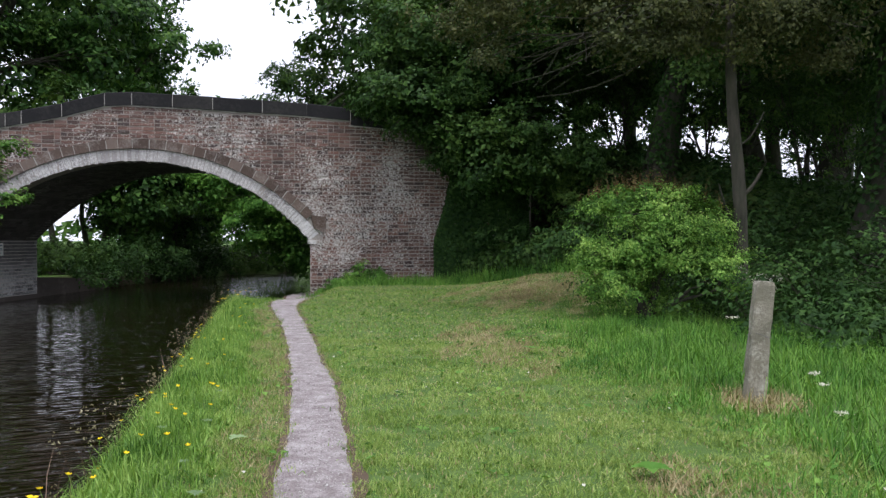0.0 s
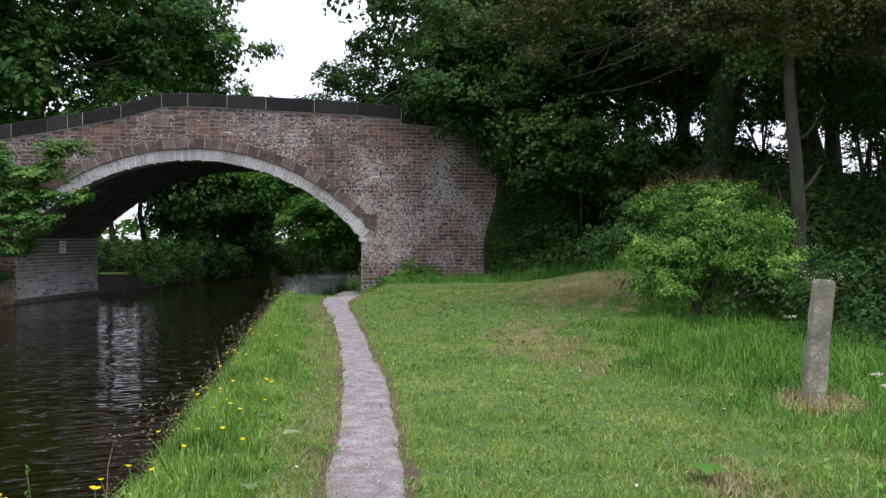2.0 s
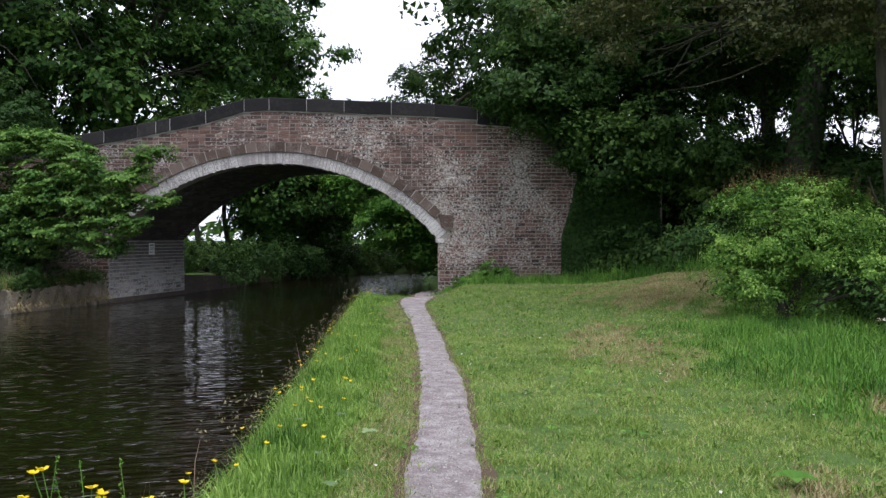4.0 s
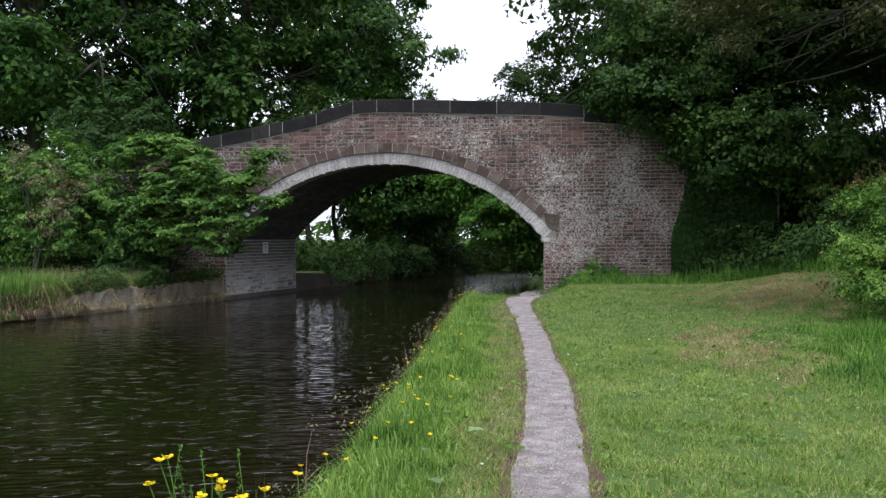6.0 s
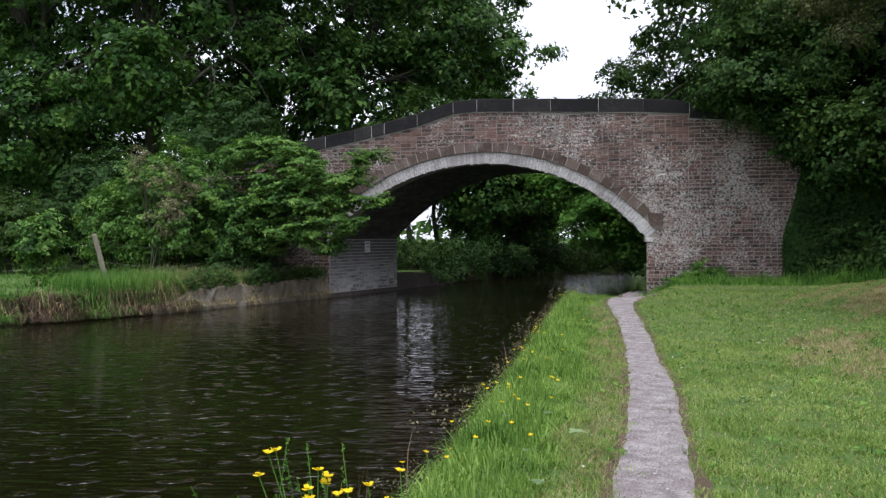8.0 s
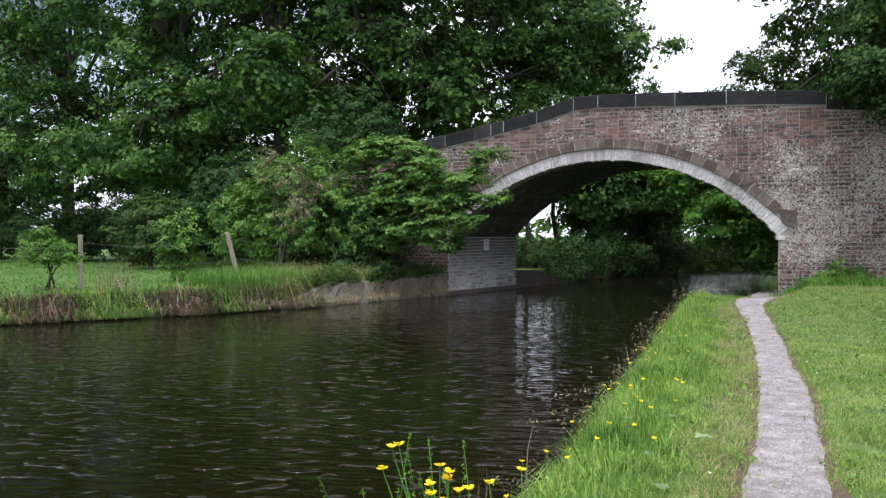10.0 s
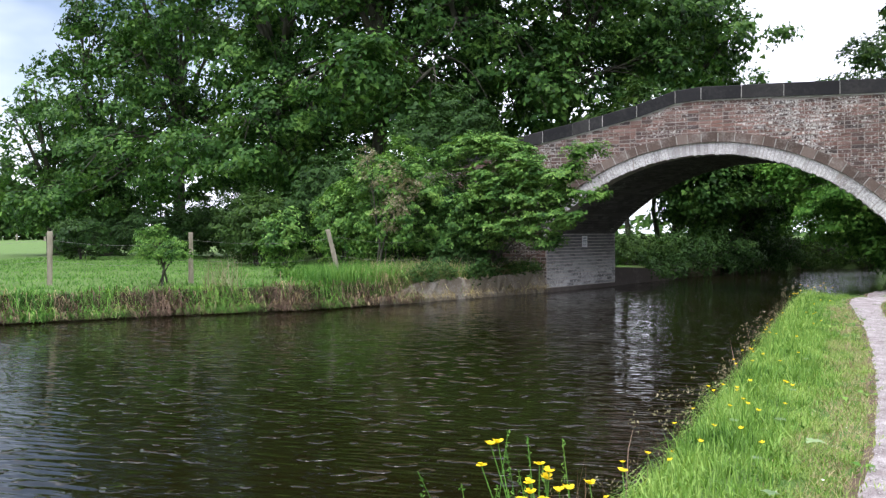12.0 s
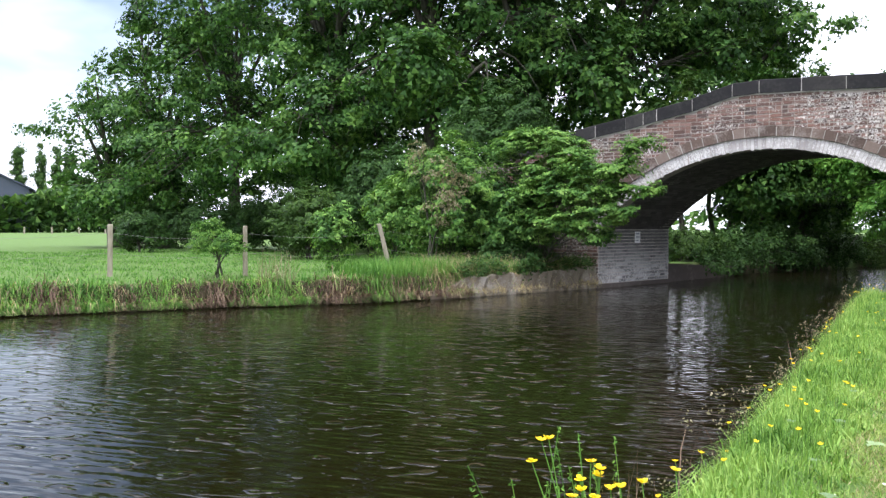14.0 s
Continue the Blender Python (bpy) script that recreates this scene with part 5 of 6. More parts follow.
tree("canal_tree", (-2.75, 24.0), 0.10, 2.0, [(-0.6, 0.2, 2.6, 1.3, 1.2, 1.1), (-1.7, -0.4, 2.2, 1.1, 1.0, 0.9), (-2.2, 0.3, 3.2, 1.1, 1.0, 0.8), (-0.9, 0.0, 4.0, 1.5, 1.3, 1.0), (-1.2, 0.6, 1.5, 0.9, 0.9, 0.6), (0.4, 0, 3.2, 1.3, 1.2, 1.4),
                                             (-3.0, 0.2, 3.3, 1.1, 1.0, 0.8), (-2.5, -0.2, 1.5, 0.9, 0.9, 0.6), (-2.9, 0.4, 2.4, 1.0, 1.0, 0.6), (-1.4, -0.2, 0.8, 0.7, 0.6, 0.4), (-3.7, 0.3, 2.6, 0.9, 0.9, 0.7), (-3.5, 0.5, 3.8, 1.1, 1.0, 0.9), (-0.9, 0.3, 0.5, 0.7, 0.6, 0.5), (-1.9, 0.5, 0.9, 0.7, 0.6, 0.45)],
     980, 56, 0.3, 0.085, CANAL_LEAF, BARK, "bright green tree leaning over the water past the bridge", 127, 0.75)
rng = np.random.RandomState(128)
for seed, y in enumerate(np.concatenate([np.arange(21.8, 31, 1.3), np.arange(31.5, 36.6, 0.62), np.arange(24, 31, 1.6)])):
    far_side = seed < 17
    x = float(np.interp(y, FAR_Y, FAR_X)) - 0.45 if far_side else float(np.interp(y, NEAR_Y, NEAR_X)) + (1.0 if y > 25 else 1.8)
    w, h = rng.uniform(0.9, 1.4), rng.uniform(0.65, 1.0) if far_side and y < 36 else rng.uniform(0.5, 0.8) if far_side else rng.uniform(1.0, 1.5)
    tops = [(rng.uniform(-1, 1) * w, rng.uniform(-0.6, 0.6), h * rng.uniform(0.2, 0.75), w * rng.uniform(0.3, 0.65), w * 0.6, h * rng.uniform(0.25, 0.45)) for _ in range(6)]
    # tree shade and sun put in by leaf choice: dark ivy far, bright near
    shrub("canal_hedge", (x, float(y)), [(0, 0, h * 0.25, w, w, h * 0.4), (0.7, 0, -0.05, 0.5, w, 0.3)] + tops, 95, 52, 0.24, 0.085,
          IVY if far_side and y < 31 else NETTLE if far_side else CANAL_LEAF, "dense green hedge along the canal beyond the bridge", 130 + seed, group="hedge beyond the bridge", maker=small_leaf_arrays, gap=0.85, flat=0.7)

for seed, (az, dist) in enumerate(((25.6, 24.0), (24.2, 25.0), (26.4, 25.6))):
    shrub("canal_hedge", polar(az, dist), [(0, 0, 0.4, 0.8, 0.7, 0.42), (0.4, 0, 0.55, 0.5, 0.5, 0.4), (-0.5, 0, 0.5, 0.5, 0.5, 0.4)], 90, 50, 0.2, 0.07, NETTLE, "dark green hedge bush beyond the bridge abutment", 180 + seed, stems=4, group="hedge beyond the bridge", maker=small_leaf_arrays)

# ---- the far distance ----
rng = np.random.RandomState(200)
k = 22000
az = np.concatenate([rng.uniform(0, 360, k // 2), rng.uniform(52, 82, k - k // 2)])
dist = 205 + 18 * np.sin(np.radians(az) * 7) + rng.uniform(-8, 8, k)
tall = np.where((az > 58) & (az < 80), 8.5, 4.5) + 2.0 * np.sin(np.radians(az) * 23) + 1.5 * np.sin(np.radians(az) * 61 + 1)
z = rng.uniform(0, 1, k) ** 0.8 * tall
pts = np.stack([-dist * np.sin(np.radians(az)), dist * np.cos(np.radians(az)), z], 1)
woods = new("far_woods", mesh_from("far_woods", *small_leaf_arrays(rng, pts, rng.normal(0, 1, (k, 3)) + np.array([0, 0, 0.6]), rng.uniform(0.9, 2.2, k), 1.0), OAK_DARK))
tagged(woods, "dark line of woods and hedges on the horizon", "woods", kind="stuff")
for az_, hgt in ((68.5, 23.5), (67.3, 22), (66.3, 23), (65.7, 21)):
    x0, y0 = polar(az_, 240)
    tree("poplar_tree", (x0, y0), 0.4, 8, [(0, 0, hgt * (0.16 + 0.11 * q), 1.9 - 0.16 * q, 1.9 - 0.16 * q, hgt * 0.1) for q in range(8)], 260, 34, 0.8, 0.42, OAK_DARK, BARK, "slender dark poplar far across the meadow", int(az_ * 10), flat=1.0)
barn = thing("barn", (*polar(70.0, 232), 0), "large dark barn with a grey sheet roof beyond the meadow", "barn", turn=radians(155))
prof = np.array([(-9, 0), (9, 0), (9, 10.5), (0, 15.0), (-9, 10.5)])
v = np.array([(x, y, z) for x in (-14, 14) for y, z in prof])
part("wall", mesh_from("wall", v, [(4, 3, 2, 1, 0), (5, 6, 7, 8, 9), (1, 2, 7, 6), (4, 0, 5, 9), (0, 1, 6, 5)], ROOF), barn, "dark boarded walls")
for side in (-1, 1):
    v = np.array([(x, side * y, z + dz) for dz in (0.02, 0.3) for x, y, z in ((-14.6, 0, 15.05), (14.6, 0, 15.05), (14.6, 9.7, 10.2), (-14.6, 9.7, 10.2))])
    part("roof", mesh_from("roof", v, BOX_FACES, ROOF), barn)


# ---- posts ----
def post_arrays(w, d, h, rng, taper=0.96, jit=0.004, levels=6, top_chamfer=0.02):
    rows = []
    zs = list(np.linspace(-0.35, h - top_chamfer, levels)) + [h]
    for z in zs:
        kk = (1 - (1 - taper) * max(z, 0) / h) * (1 - (0.12 if z == h else 0))
        c = 0.18
        ring = [(-1, -1 + c), (-1 + c, -1), (1 - c, -1), (1, -1 + c), (1, 1 - c), (1 - c, 1), (-1 + c, 1), (-1, 1 - c)]
        rows.append([(x * w / 2 * kk + rng.normal(0, jit), y * d / 2 * kk + rng.normal(0, jit), z + (rng.normal(0, jit) if z == h else 0)) for x, y in ring])
    v = [q for r in rows for q in r]
    f = [(8 * a + b, 8 * a + (b + 1) % 8, 8 * (a + 1) + (b + 1) % 8, 8 * (a + 1) + b) for a in range(len(zs) - 1) for b in range(8)]
    f.append(tuple(8 * (len(zs) - 1) + b for b in range(8)))
    return v, f


rng = np.random.RandomState(8)
x0, y0 = polar(-20.65, 5.2)
gate_post = thing("post", (x0, y0, float(ground_z(x0, y0))), "old weathered square concrete post standing in long grass", "post", turn=radians(-12))
gate_post.rotation_euler = (radians(1), radians(4.2), radians(-4))
shaft = part("shaft", mesh_from("shaft", *post_arrays(0.112, 0.10, 0.715, rng, 0.97, 0.003, 12), POST_CONCRETE), gate_post)
# no holes are cut: dark rings on the face stand for their shade
for z in (0.40, 0.65):
    part("bolt_hole", mesh_from("bolt_hole", *[np.asarray(q) for q in tube_arrays([(0.02, -0.058, z), (0.02, -0.0563, z)], [0.009, 0.0085], 8)], SOFFIT), shaft, "dark ring standing for a bolt hole")

u = np.linspace(0, 1, 25)
loop = np.stack([0.066 * np.cos(6.28 * u), 0.062 * np.sin(6.28 * u), 0.40 + 0.012 * np.sin(12 * u)], 1)
tail = np.stack([-0.066 - 0.03 * u, -0.02 - 0.03 * u, 0.4 - 0.26 * u + 0.03 * np.sin(7 * u)], 1)
part("wire_tie", mesh_from("wire_tie", *tube_arrays(np.concatenate([loop, tail]), np.full(50, 0.002), 5), WIRE), gate_post, "rusty wire tied round the post")

far_posts = []
for az_, dist_, h, lx, ly in ((63.4, 16.6, 0.98, 0, 1), (54.9, 16.4, 0.97, 0, 0), (45.05, 16.6, 1.0, 2, -14)):
    x0, y0 = polar(az_, dist_)
    p = thing("fence_post", (x0, y0, float(ground_z(x0, y0))), "leaning weathered wooden fence post" if ly < -2 else "weathered upright wooden fence post on the far bank", "fence post", "far bank fence")
    p.rotation_euler = (radians(lx), radians(ly), radians(az_))
    part("shaft", mesh_from("shaft", *post_arrays(0.088, 0.085, h, rng, 0.94, 0.004), POST_WOOD), p)
    far_posts.append((x0, y0))
far_posts = [polar(75, 17.5)] + far_posts + [polar(38.5, 18.2)]
wire = thing("fence_wire", (0, 0, 0), "slack galvanised wires strung between the far bank posts", "wire")
for h in (0.82, 0.45):
    for (xa, ya), (xb, yb) in zip(far_posts[:-1], far_posts[1:]):
        u = np.linspace(0, 1, 9)
        za, zb = float(ground_z(xa, ya)) + h, float(ground_z(xb, yb)) + h
        part("strand", mesh_from("strand", *tube_arrays(np.stack([xa + (xb - xa) * u, ya + (yb - ya) * u, za + (zb - za) * u - 0.10 * np.sin(np.pi * u)], 1), np.full(9, 0.0018), 4), WIRE), wire)
# low rail fence across the far meadow
for az_ in np.arange(60.5, 76, 1.55):
    x0, y0 = polar(az_, 165)
    p = thing("field_post", (x0, y0, float(ground_z(x0, y0))), "pale wooden post of a fence across the far meadow", "fence post", "far meadow fence")
    part("shaft", mesh_from("shaft", *post_arrays(0.25, 0.25, 1.25, rng), POST_WOOD), p)

# ---- grasses ----
def scatter(rng, k, x_lo, x_hi, y_lo, y_hi, test):
    x, y = rng.uniform(x_lo, x_hi, k), rng.uniform(y_lo, y_hi, k)
    keep = test(x, y)
    x, y = x[keep], y[keep]
    return np.stack([x, y, ground_z(x, y) - 0.005], 1)


def off_path(x, y, margin=0.0):
    return np.abs(x - path_x(y)) > np.interp(y, PATH_Y, PATH_W) / 2 + margin


def near_edge(y):
    return np.interp(y, NEAR_Y, NEAR_X)


def grass(name, roots, h_lo, h_hi, w, lean, mat, label, rng, fine=False, lumpy=0.0):
    k = len(roots)
    h = rng.uniform(h_lo, h_hi, k)
    if lumpy:
        h *= np.array([max(0.25, 1 + lumpy * (noise.noise(Vector((a * 5, b * 5, 1))) + 0.7 * noise.noise(Vector((a * 14, b * 14, 6))))) for a, b, _ in roots])
    if fine:       # one pointed triangle a blade
        a, b = rng.uniform(0, 2 * np.pi, k), rng.uniform(0, 2 * np.pi, k)
        s = np.stack([np.cos(a), np.sin(a), np.zeros(k)], 1) * (w * rng.uniform(0.4, 0.8, k))[:, None]
        tip = roots + np.stack([np.cos(b) * lean * h * rng.rand(k), np.sin(b) * lean * h * rng.rand(k), h], 1)
        v = np.stack([roots - s, roots + s, tip], 1).reshape(-1, 3)
        return tagged(new(name, mesh_from(name, v, np.arange(k * 3).reshape(-1, 3), mat)), label, "grass", kind="stuff")
    v, q, t = blade_arrays(rng, roots, h, w * rng.uniform(0.7, 1.3, k), np.abs(rng.normal(0, lean, k)))
    ob = new(name, blades_mesh(name, mat, v, q, t))
    tagged(ob, label, "grass", kind="stuff")
    return ob


rng = np.random.RandomState(300)
tall_line = lambda y: np.interp(y, [0, 3, 4.7, 6.5, 8, 12, 16], [1.25, 1.35, 1.45, 1.2, 1.0, 2.3, 2.2])
mown = lambda x, y: (x > np.minimum(near_edge(y) + 0.55, path_x(y) - 0.5)) & off_path(x, y, -0.025 + 0.03 * np.sin(y * 23) * np.sin(y * 7.3 + x)) & (x < tall_line(y) + 0.4)
parts_ = [scatter(rng, 120000, -1.6, 2.0, 1.8, 4.5, mown), scatter(rng, 120000, -2.4, 2.0, 4.5, 8, mown), scatter(rng, 76000, -3.8, 2.0, 8, 17.5, mown)]
grass("mown_grass", np.concatenate(parts_), 0.008, 0.027, 0.0052, 1.7, GRASS_SHORT, "short mown green grass beside the towpath", rng, True, 1.1)
bank = lambda x, y: (x > near_edge(y) - 0.05) & (x < path_x(y) - 0.40 - 0.07 * np.sin(y * 2) - 0.04 * np.sin(y * 7)) & off_path(x, y, 0.1)
roots = np.concatenate([scatter(rng, 36000, -2.4, 0, 0.6, 4.5, bank), scatter(rng, 44000, -3.2, 0, 4.5, 9, bank), scatter(rng, 48000, -4.8, -1, 9, 17.3, bank)])
gapw = path_x(roots[:, 1]) - roots[:, 0]
lump = np.array([noise.noise(Vector((a * 2.6, b * 2.6, 5))) for a, b, _ in roots])
h = (0.045 + 0.10 * smooth((gapw - 0.35) / 0.6)) * (1 + 0.8 * lump) * rng.uniform(0.5, 1.35, len(roots))
v, q, t = blade_arrays(rng, roots, h, 0.0055 * rng.uniform(0.5, 1.4, len(h)), np.abs(rng.normal(0, 0.85, len(h))))
tagged(new("bank_grass", blades_mesh("bank_grass", GRASS_LONG, v, q, t)), "long bright green grass along the canal edge", "grass", kind="stuff")
tallg = lambda x, y: x > tall_line(y) - 0.25 + 0.5 * np.sin(y * 3.1 + np.sin(x * 4)) * np.sin(y * 1.3)
roots = np.concatenate([scatter(rng, 20000, 0.8, 4.6, 1.9, 6.5, tallg), scatter(rng, 22000, 0.5, 5.0, 6.5, 11.8, tallg)])
lump = np.array([noise.noise(Vector((a * 2.2, b * 2.2, 3))) for a, b, _ in roots])
keep = np.hypot(roots[:, 0] - 1.83, (roots[:, 1] - 4.7) * 0.8) > 0.26
roots, lump = roots[keep], lump[keep]
inward = smooth((roots[:, 0] - tall_line(roots[:, 1]) + 0.35) / 0.9)
h = (0.05 + 0.19 * inward * np.interp(roots[:, 1], [2, 4.2, 5.5, 7.5, 9.5], [0.34, 0.5, 0.7, 0.6, 0.34]) * np.interp(roots[:, 0], [1.9, 3.0], [1, 0.6])) * (1 + 1.3 * lump) * rng.uniform(0.35, 1.4, len(roots))
v, q, t = blade_arrays(rng, roots, h, 0.0062 * rng.uniform(0.5, 1.5, len(h)), np.abs(rng.normal(0, 1.25, len(h))))
tagged(new("tall_grass", blades_mesh("tall_grass", GRASS_TALL, v, q, t)), "tall lush green grass round the post and bush", "grass", kind="stuff")
wallg = lambda x, y: (y < 17.6 + 0.25 * (x + 2.83)) & (x > -2.9)
grass("wall_foot_grass", scatter(rng, 12000, -3.1, 2.0, 16.2, 18.6, wallg), 0.03, 0.17, 0.008, 0.7, GRASS_TALL, "long grass and weeds at the foot of the bridge wall", rng, lumpy=1.6)
slope = lambda x, y: (x > np.interp(y, [12.5, 14, 16, 17.5], [2.9, 2.5, 1.2, 0.2]) + 0.4 * np.sin(y * 4 + x * 2)) & (y < 17.4 + 0.25 * (x + 2.83))
grass("slope_grass", scatter(rng, 26000, -0.6, 4.6, 12.2, 18.4, slope), 0.08, 0.34, 0.010, 0.8, GRASS_TALL, "long ragged grass on the slope below the trees", rng, lumpy=1.3)
def dry(x, y):
    d = np.minimum(np.hypot((x - 1.5) / 1.35, (y - 12.9) / 2.2), np.hypot((x - 0.45) / 0.48, (y - 7.5) / 1.7))
    d = np.minimum(d, np.hypot((x - 1.0) / 0.3, (y - 3.25) / 0.45))
    return d + 0.35 * np.sin(x * 5 + y * 1.7) * np.sin(y * 2.9) + 0.25 * np.sin(x * 13 - y * 4) + 0.9 * rng.rand(len(x)) ** 1.1 < 1.02


grass("dry_grass", scatter(rng, 260000, -0.4, 3.2, 2.6, 15.8, dry), 0.012, 0.05, 0.008, 1.5, GRASS_DRY, "patches of dry straw-coloured cut grass", rng, True)

foot = lambda x, y: np.hypot(x - 1.83, (y - 4.78) * 0.7) < 0.22
grass("post_straw", scatter(rng, 2600, 1.5, 2.3, 4.3, 5.5, foot), 0.04, 0.13, 0.006, 1.3, GRASS_DRY, "dry straw round the foot of the post", rng)
fringe2 = lambda x, y: ~off_path(x, y, 0.035 + 0.02 * np.sin(y * 17)) & off_path(x, y, -0.02)
grass("path_fringe", scatter(rng, 60000, -3.2, 0.2, 1.8, 14, fringe2), 0.012, 0.035, 0.004, 1.2, GRASS_DRY, "thin dry grass along the path's edges", rng, True)
# uneven tufts left by the mower
roots = scatter(rng, 4200, -2.8, 2.2, 1.9, 15, mown)
size = np.interp(roots[:, 1], [2, 15], [1.0, 1.9])
k = 10
roots = np.repeat(roots, k, 0) + np.concatenate([rng.normal(0, 0.022, (len(roots) * k, 2)) * np.repeat(size, k)[:, None], np.zeros((len(roots) * k, 1))], 1)
h = np.repeat(rng.uniform(0.02, 0.055, len(size)), k) * rng.uniform(0.6, 1.3, len(roots))
v, q, t = blade_arrays(rng, roots, h, 0.0042 * np.repeat(size, k) * rng.uniform(0.6, 1.3, len(h)), np.abs(rng.normal(0, 1.0, len(h))))
tagged(new("turf_tufts", blades_mesh("turf_tufts", GRASS_TURF, v, q, t)), "uneven tufts of grass in the mown turf", "grass", kind="stuff")
# drier strip between the path and the long bank grass
strip = lambda x, y: (x < path_x(y) - np.interp(y, PATH_Y, PATH_W) / 2 - 0.02) & (x > path_x(y) - 0.46) & (np.sin(x * 19 + y * 3) + np.sin(y * 5.3) > -0.9)
grass("strip_straw", scatter(rng, 90000, -2.8, -0.3, 1.8, 11, strip), 0.012, 0.04, 0.0042, 1.5, GRASS_DRY, "dry cut grass beside the towpath", rng, True)
# straw, broad leaves and clover through the mown grass
grass("cut_straw", scatter(rng, 22000, -2.6, 2.6, 1.9, 16, mown), 0.02, 0.045, 0.004, 1.4, GRASS_DRY, "bits of dry cut grass through the turf", rng)
roots = scatter(rng, 3600, -2.2, 2.4, 2.0, 12, mown)
roots = roots[np.array([noise.noise(Vector((a * 1.8, b * 1.8, 9))) for a, b, _ in roots]) > 0.05]
tagged(new("turf_weeds", mesh_from("turf_weeds", *leaf_arrays(rng, roots + np.array([0, 0, 0.03]), np.array([0, 0, 1.0]) + rng.normal(0, 0.3, roots.shape), 0.04 * rng.uniform(0.5, 1.3, len(roots)), 0.7), GRASS_TALL)), "plantain and clover leaves in the mown turf", "weeds", kind="stuff")
roots = scatter(rng, 110, -1.0, 2.2, 2.4, 11, mown)
tagged(new("daisies", mesh_from("daisies", *leaf_arrays(rng, roots + np.array([0, 0, 0.05]), np.array([0, 0, 1.0]) + rng.normal(0, 0.2, roots.shape), 0.018 * rng.uniform(0.6, 1.2, len(roots)), 1.0), BLOSSOM)), "tiny white daisies and petals in the turf", "flowers", kind="stuff")
# thin seeding stalks at the near water's edge
brink = lambda x, y: (x > near_edge(y) - 0.22) & (x < near_edge(y) + 0.15)
grass("edge_stalks", scatter(rng, 5200, -4.4, -0.8, 0.9, 15, brink), 0.15, 0.48, 0.0035, 0.4, SEDGE_DEAD, "thin brown grass stalks at the near water's edge", rng)
roots = scatter(rng, 1700, -4.4, -0.8, 1.2, 14, brink)
heads = np.repeat(roots, 7, 0) + np.stack([rng.normal(0, 0.012, len(roots) * 7), rng.normal(0, 0.012, len(roots) * 7), np.repeat(rng.uniform(0.2, 0.42, len(roots)), 7) + rng.uniform(0, 0.06, len(roots) * 7)], 1)
tagged(new("seed_heads", mesh_from("seed_heads", *leaf_arrays(rng, heads, rng.normal(0, 1, heads.shape), 0.017 * rng.uniform(0.6, 1.4, len(heads)), 0.5), FADED)), "brown seed heads of grasses at the water's edge", "grass", kind="stuff")

# far bank: turf, dead sedge hanging over the water, green sedge tuft
far_edge = lambda y: np.interp(y, FAR_Y, FAR_X)
fb = lambda x, y: (x < far_edge(y) - 0.1)
grass("meadow_grass", scatter(rng, 60000, -34, -10, 1, 22, fb), 0.02, 0.075, 0.019, 0.8, MEADOW, "green meadow grass on the far bank", rng, True)
edge = lambda x, y: (x < far_edge(y) + 0.12) & (x > far_edge(y) - 0.35)


def hanging(name, count, drop, reach, low, bare, mat, label, freq=1.7, y_lo=0.5, y_hi=12.4):
    """Long blades that arch out from the bank's edge and hang towards the water, in clumps."""
    roots = scatter(rng, count, -16, -9.4, y_lo, y_hi, edge)
    roots[:, 2] = np.minimum(roots[:, 2], 0.04) - drop * rng.uniform(0, 1, len(roots)) ** 2
    lump = np.array([noise.noise(Vector((b * freq, low, 7))) + 0.6 * noise.noise(Vector((b * 5.5, low, 2))) for _, b, _ in roots])
    keep = rng.uniform(-0.3, 0.55, len(roots)) < lump + np.interp(roots[:, 1], [2, 6.5, 9.5, 12], bare)
    roots, lump = roots[keep], lump[keep]
    k = len(roots)
    length = rng.uniform(0.4, 1.2, k) * reach * (1 + 1.1 * lump)
    heading = rng.normal(0.2, 1.15, k)           # mostly out over the water
    rise, fall = rng.uniform(0.05, 0.55, k) * length, rng.uniform(0.3, 1.1, k) * length
    s3 = np.array([0.0, 0.55, 1.0])
    run = (s3 * 0.75)[None, :] * length[:, None] * rng.uniform(0.3, 1.0, k)[:, None]
    zz = rise[:, None] * np.sin(s3 * 1.9)[None, :] - fall[:, None] * (s3 ** 2)[None, :]
    cx = roots[:, 0:1] + np.cos(heading)[:, None] * run
    cy = roots[:, 1:2] + np.sin(heading)[:, None] * run
    cz = np.maximum(np.maximum(roots[:, 2:3], -0.26) + zz, WATER_Z + 0.015)
    wd = 0.0058 * rng.uniform(0.5, 1.5, k)[:, None]
    sx, sy = -np.sin(heading)[:, None] * wd, np.cos(heading)[:, None] * wd
    mid = np.stack([cx, cy, cz], -1)
    off = np.stack([np.broadcast_to(sx, cx.shape), np.broadcast_to(sy, cy.shape), np.zeros_like(cx)], -1)
    v = np.stack([mid[:, 0] - off[:, 0], mid[:, 0] + off[:, 0], mid[:, 1] + off[:, 1] * 0.7, mid[:, 2], mid[:, 1] - off[:, 1] * 0.7], 1).reshape(-1, 3)
    i5 = np.arange(k)[:, None] * 5
    tagged(new(name, blades_mesh(name, mat, v, i5 + np.array([[0, 1, 2, 4]]), i5 + np.array([[4, 2, 3]]))), label, "sedge", kind="stuff")


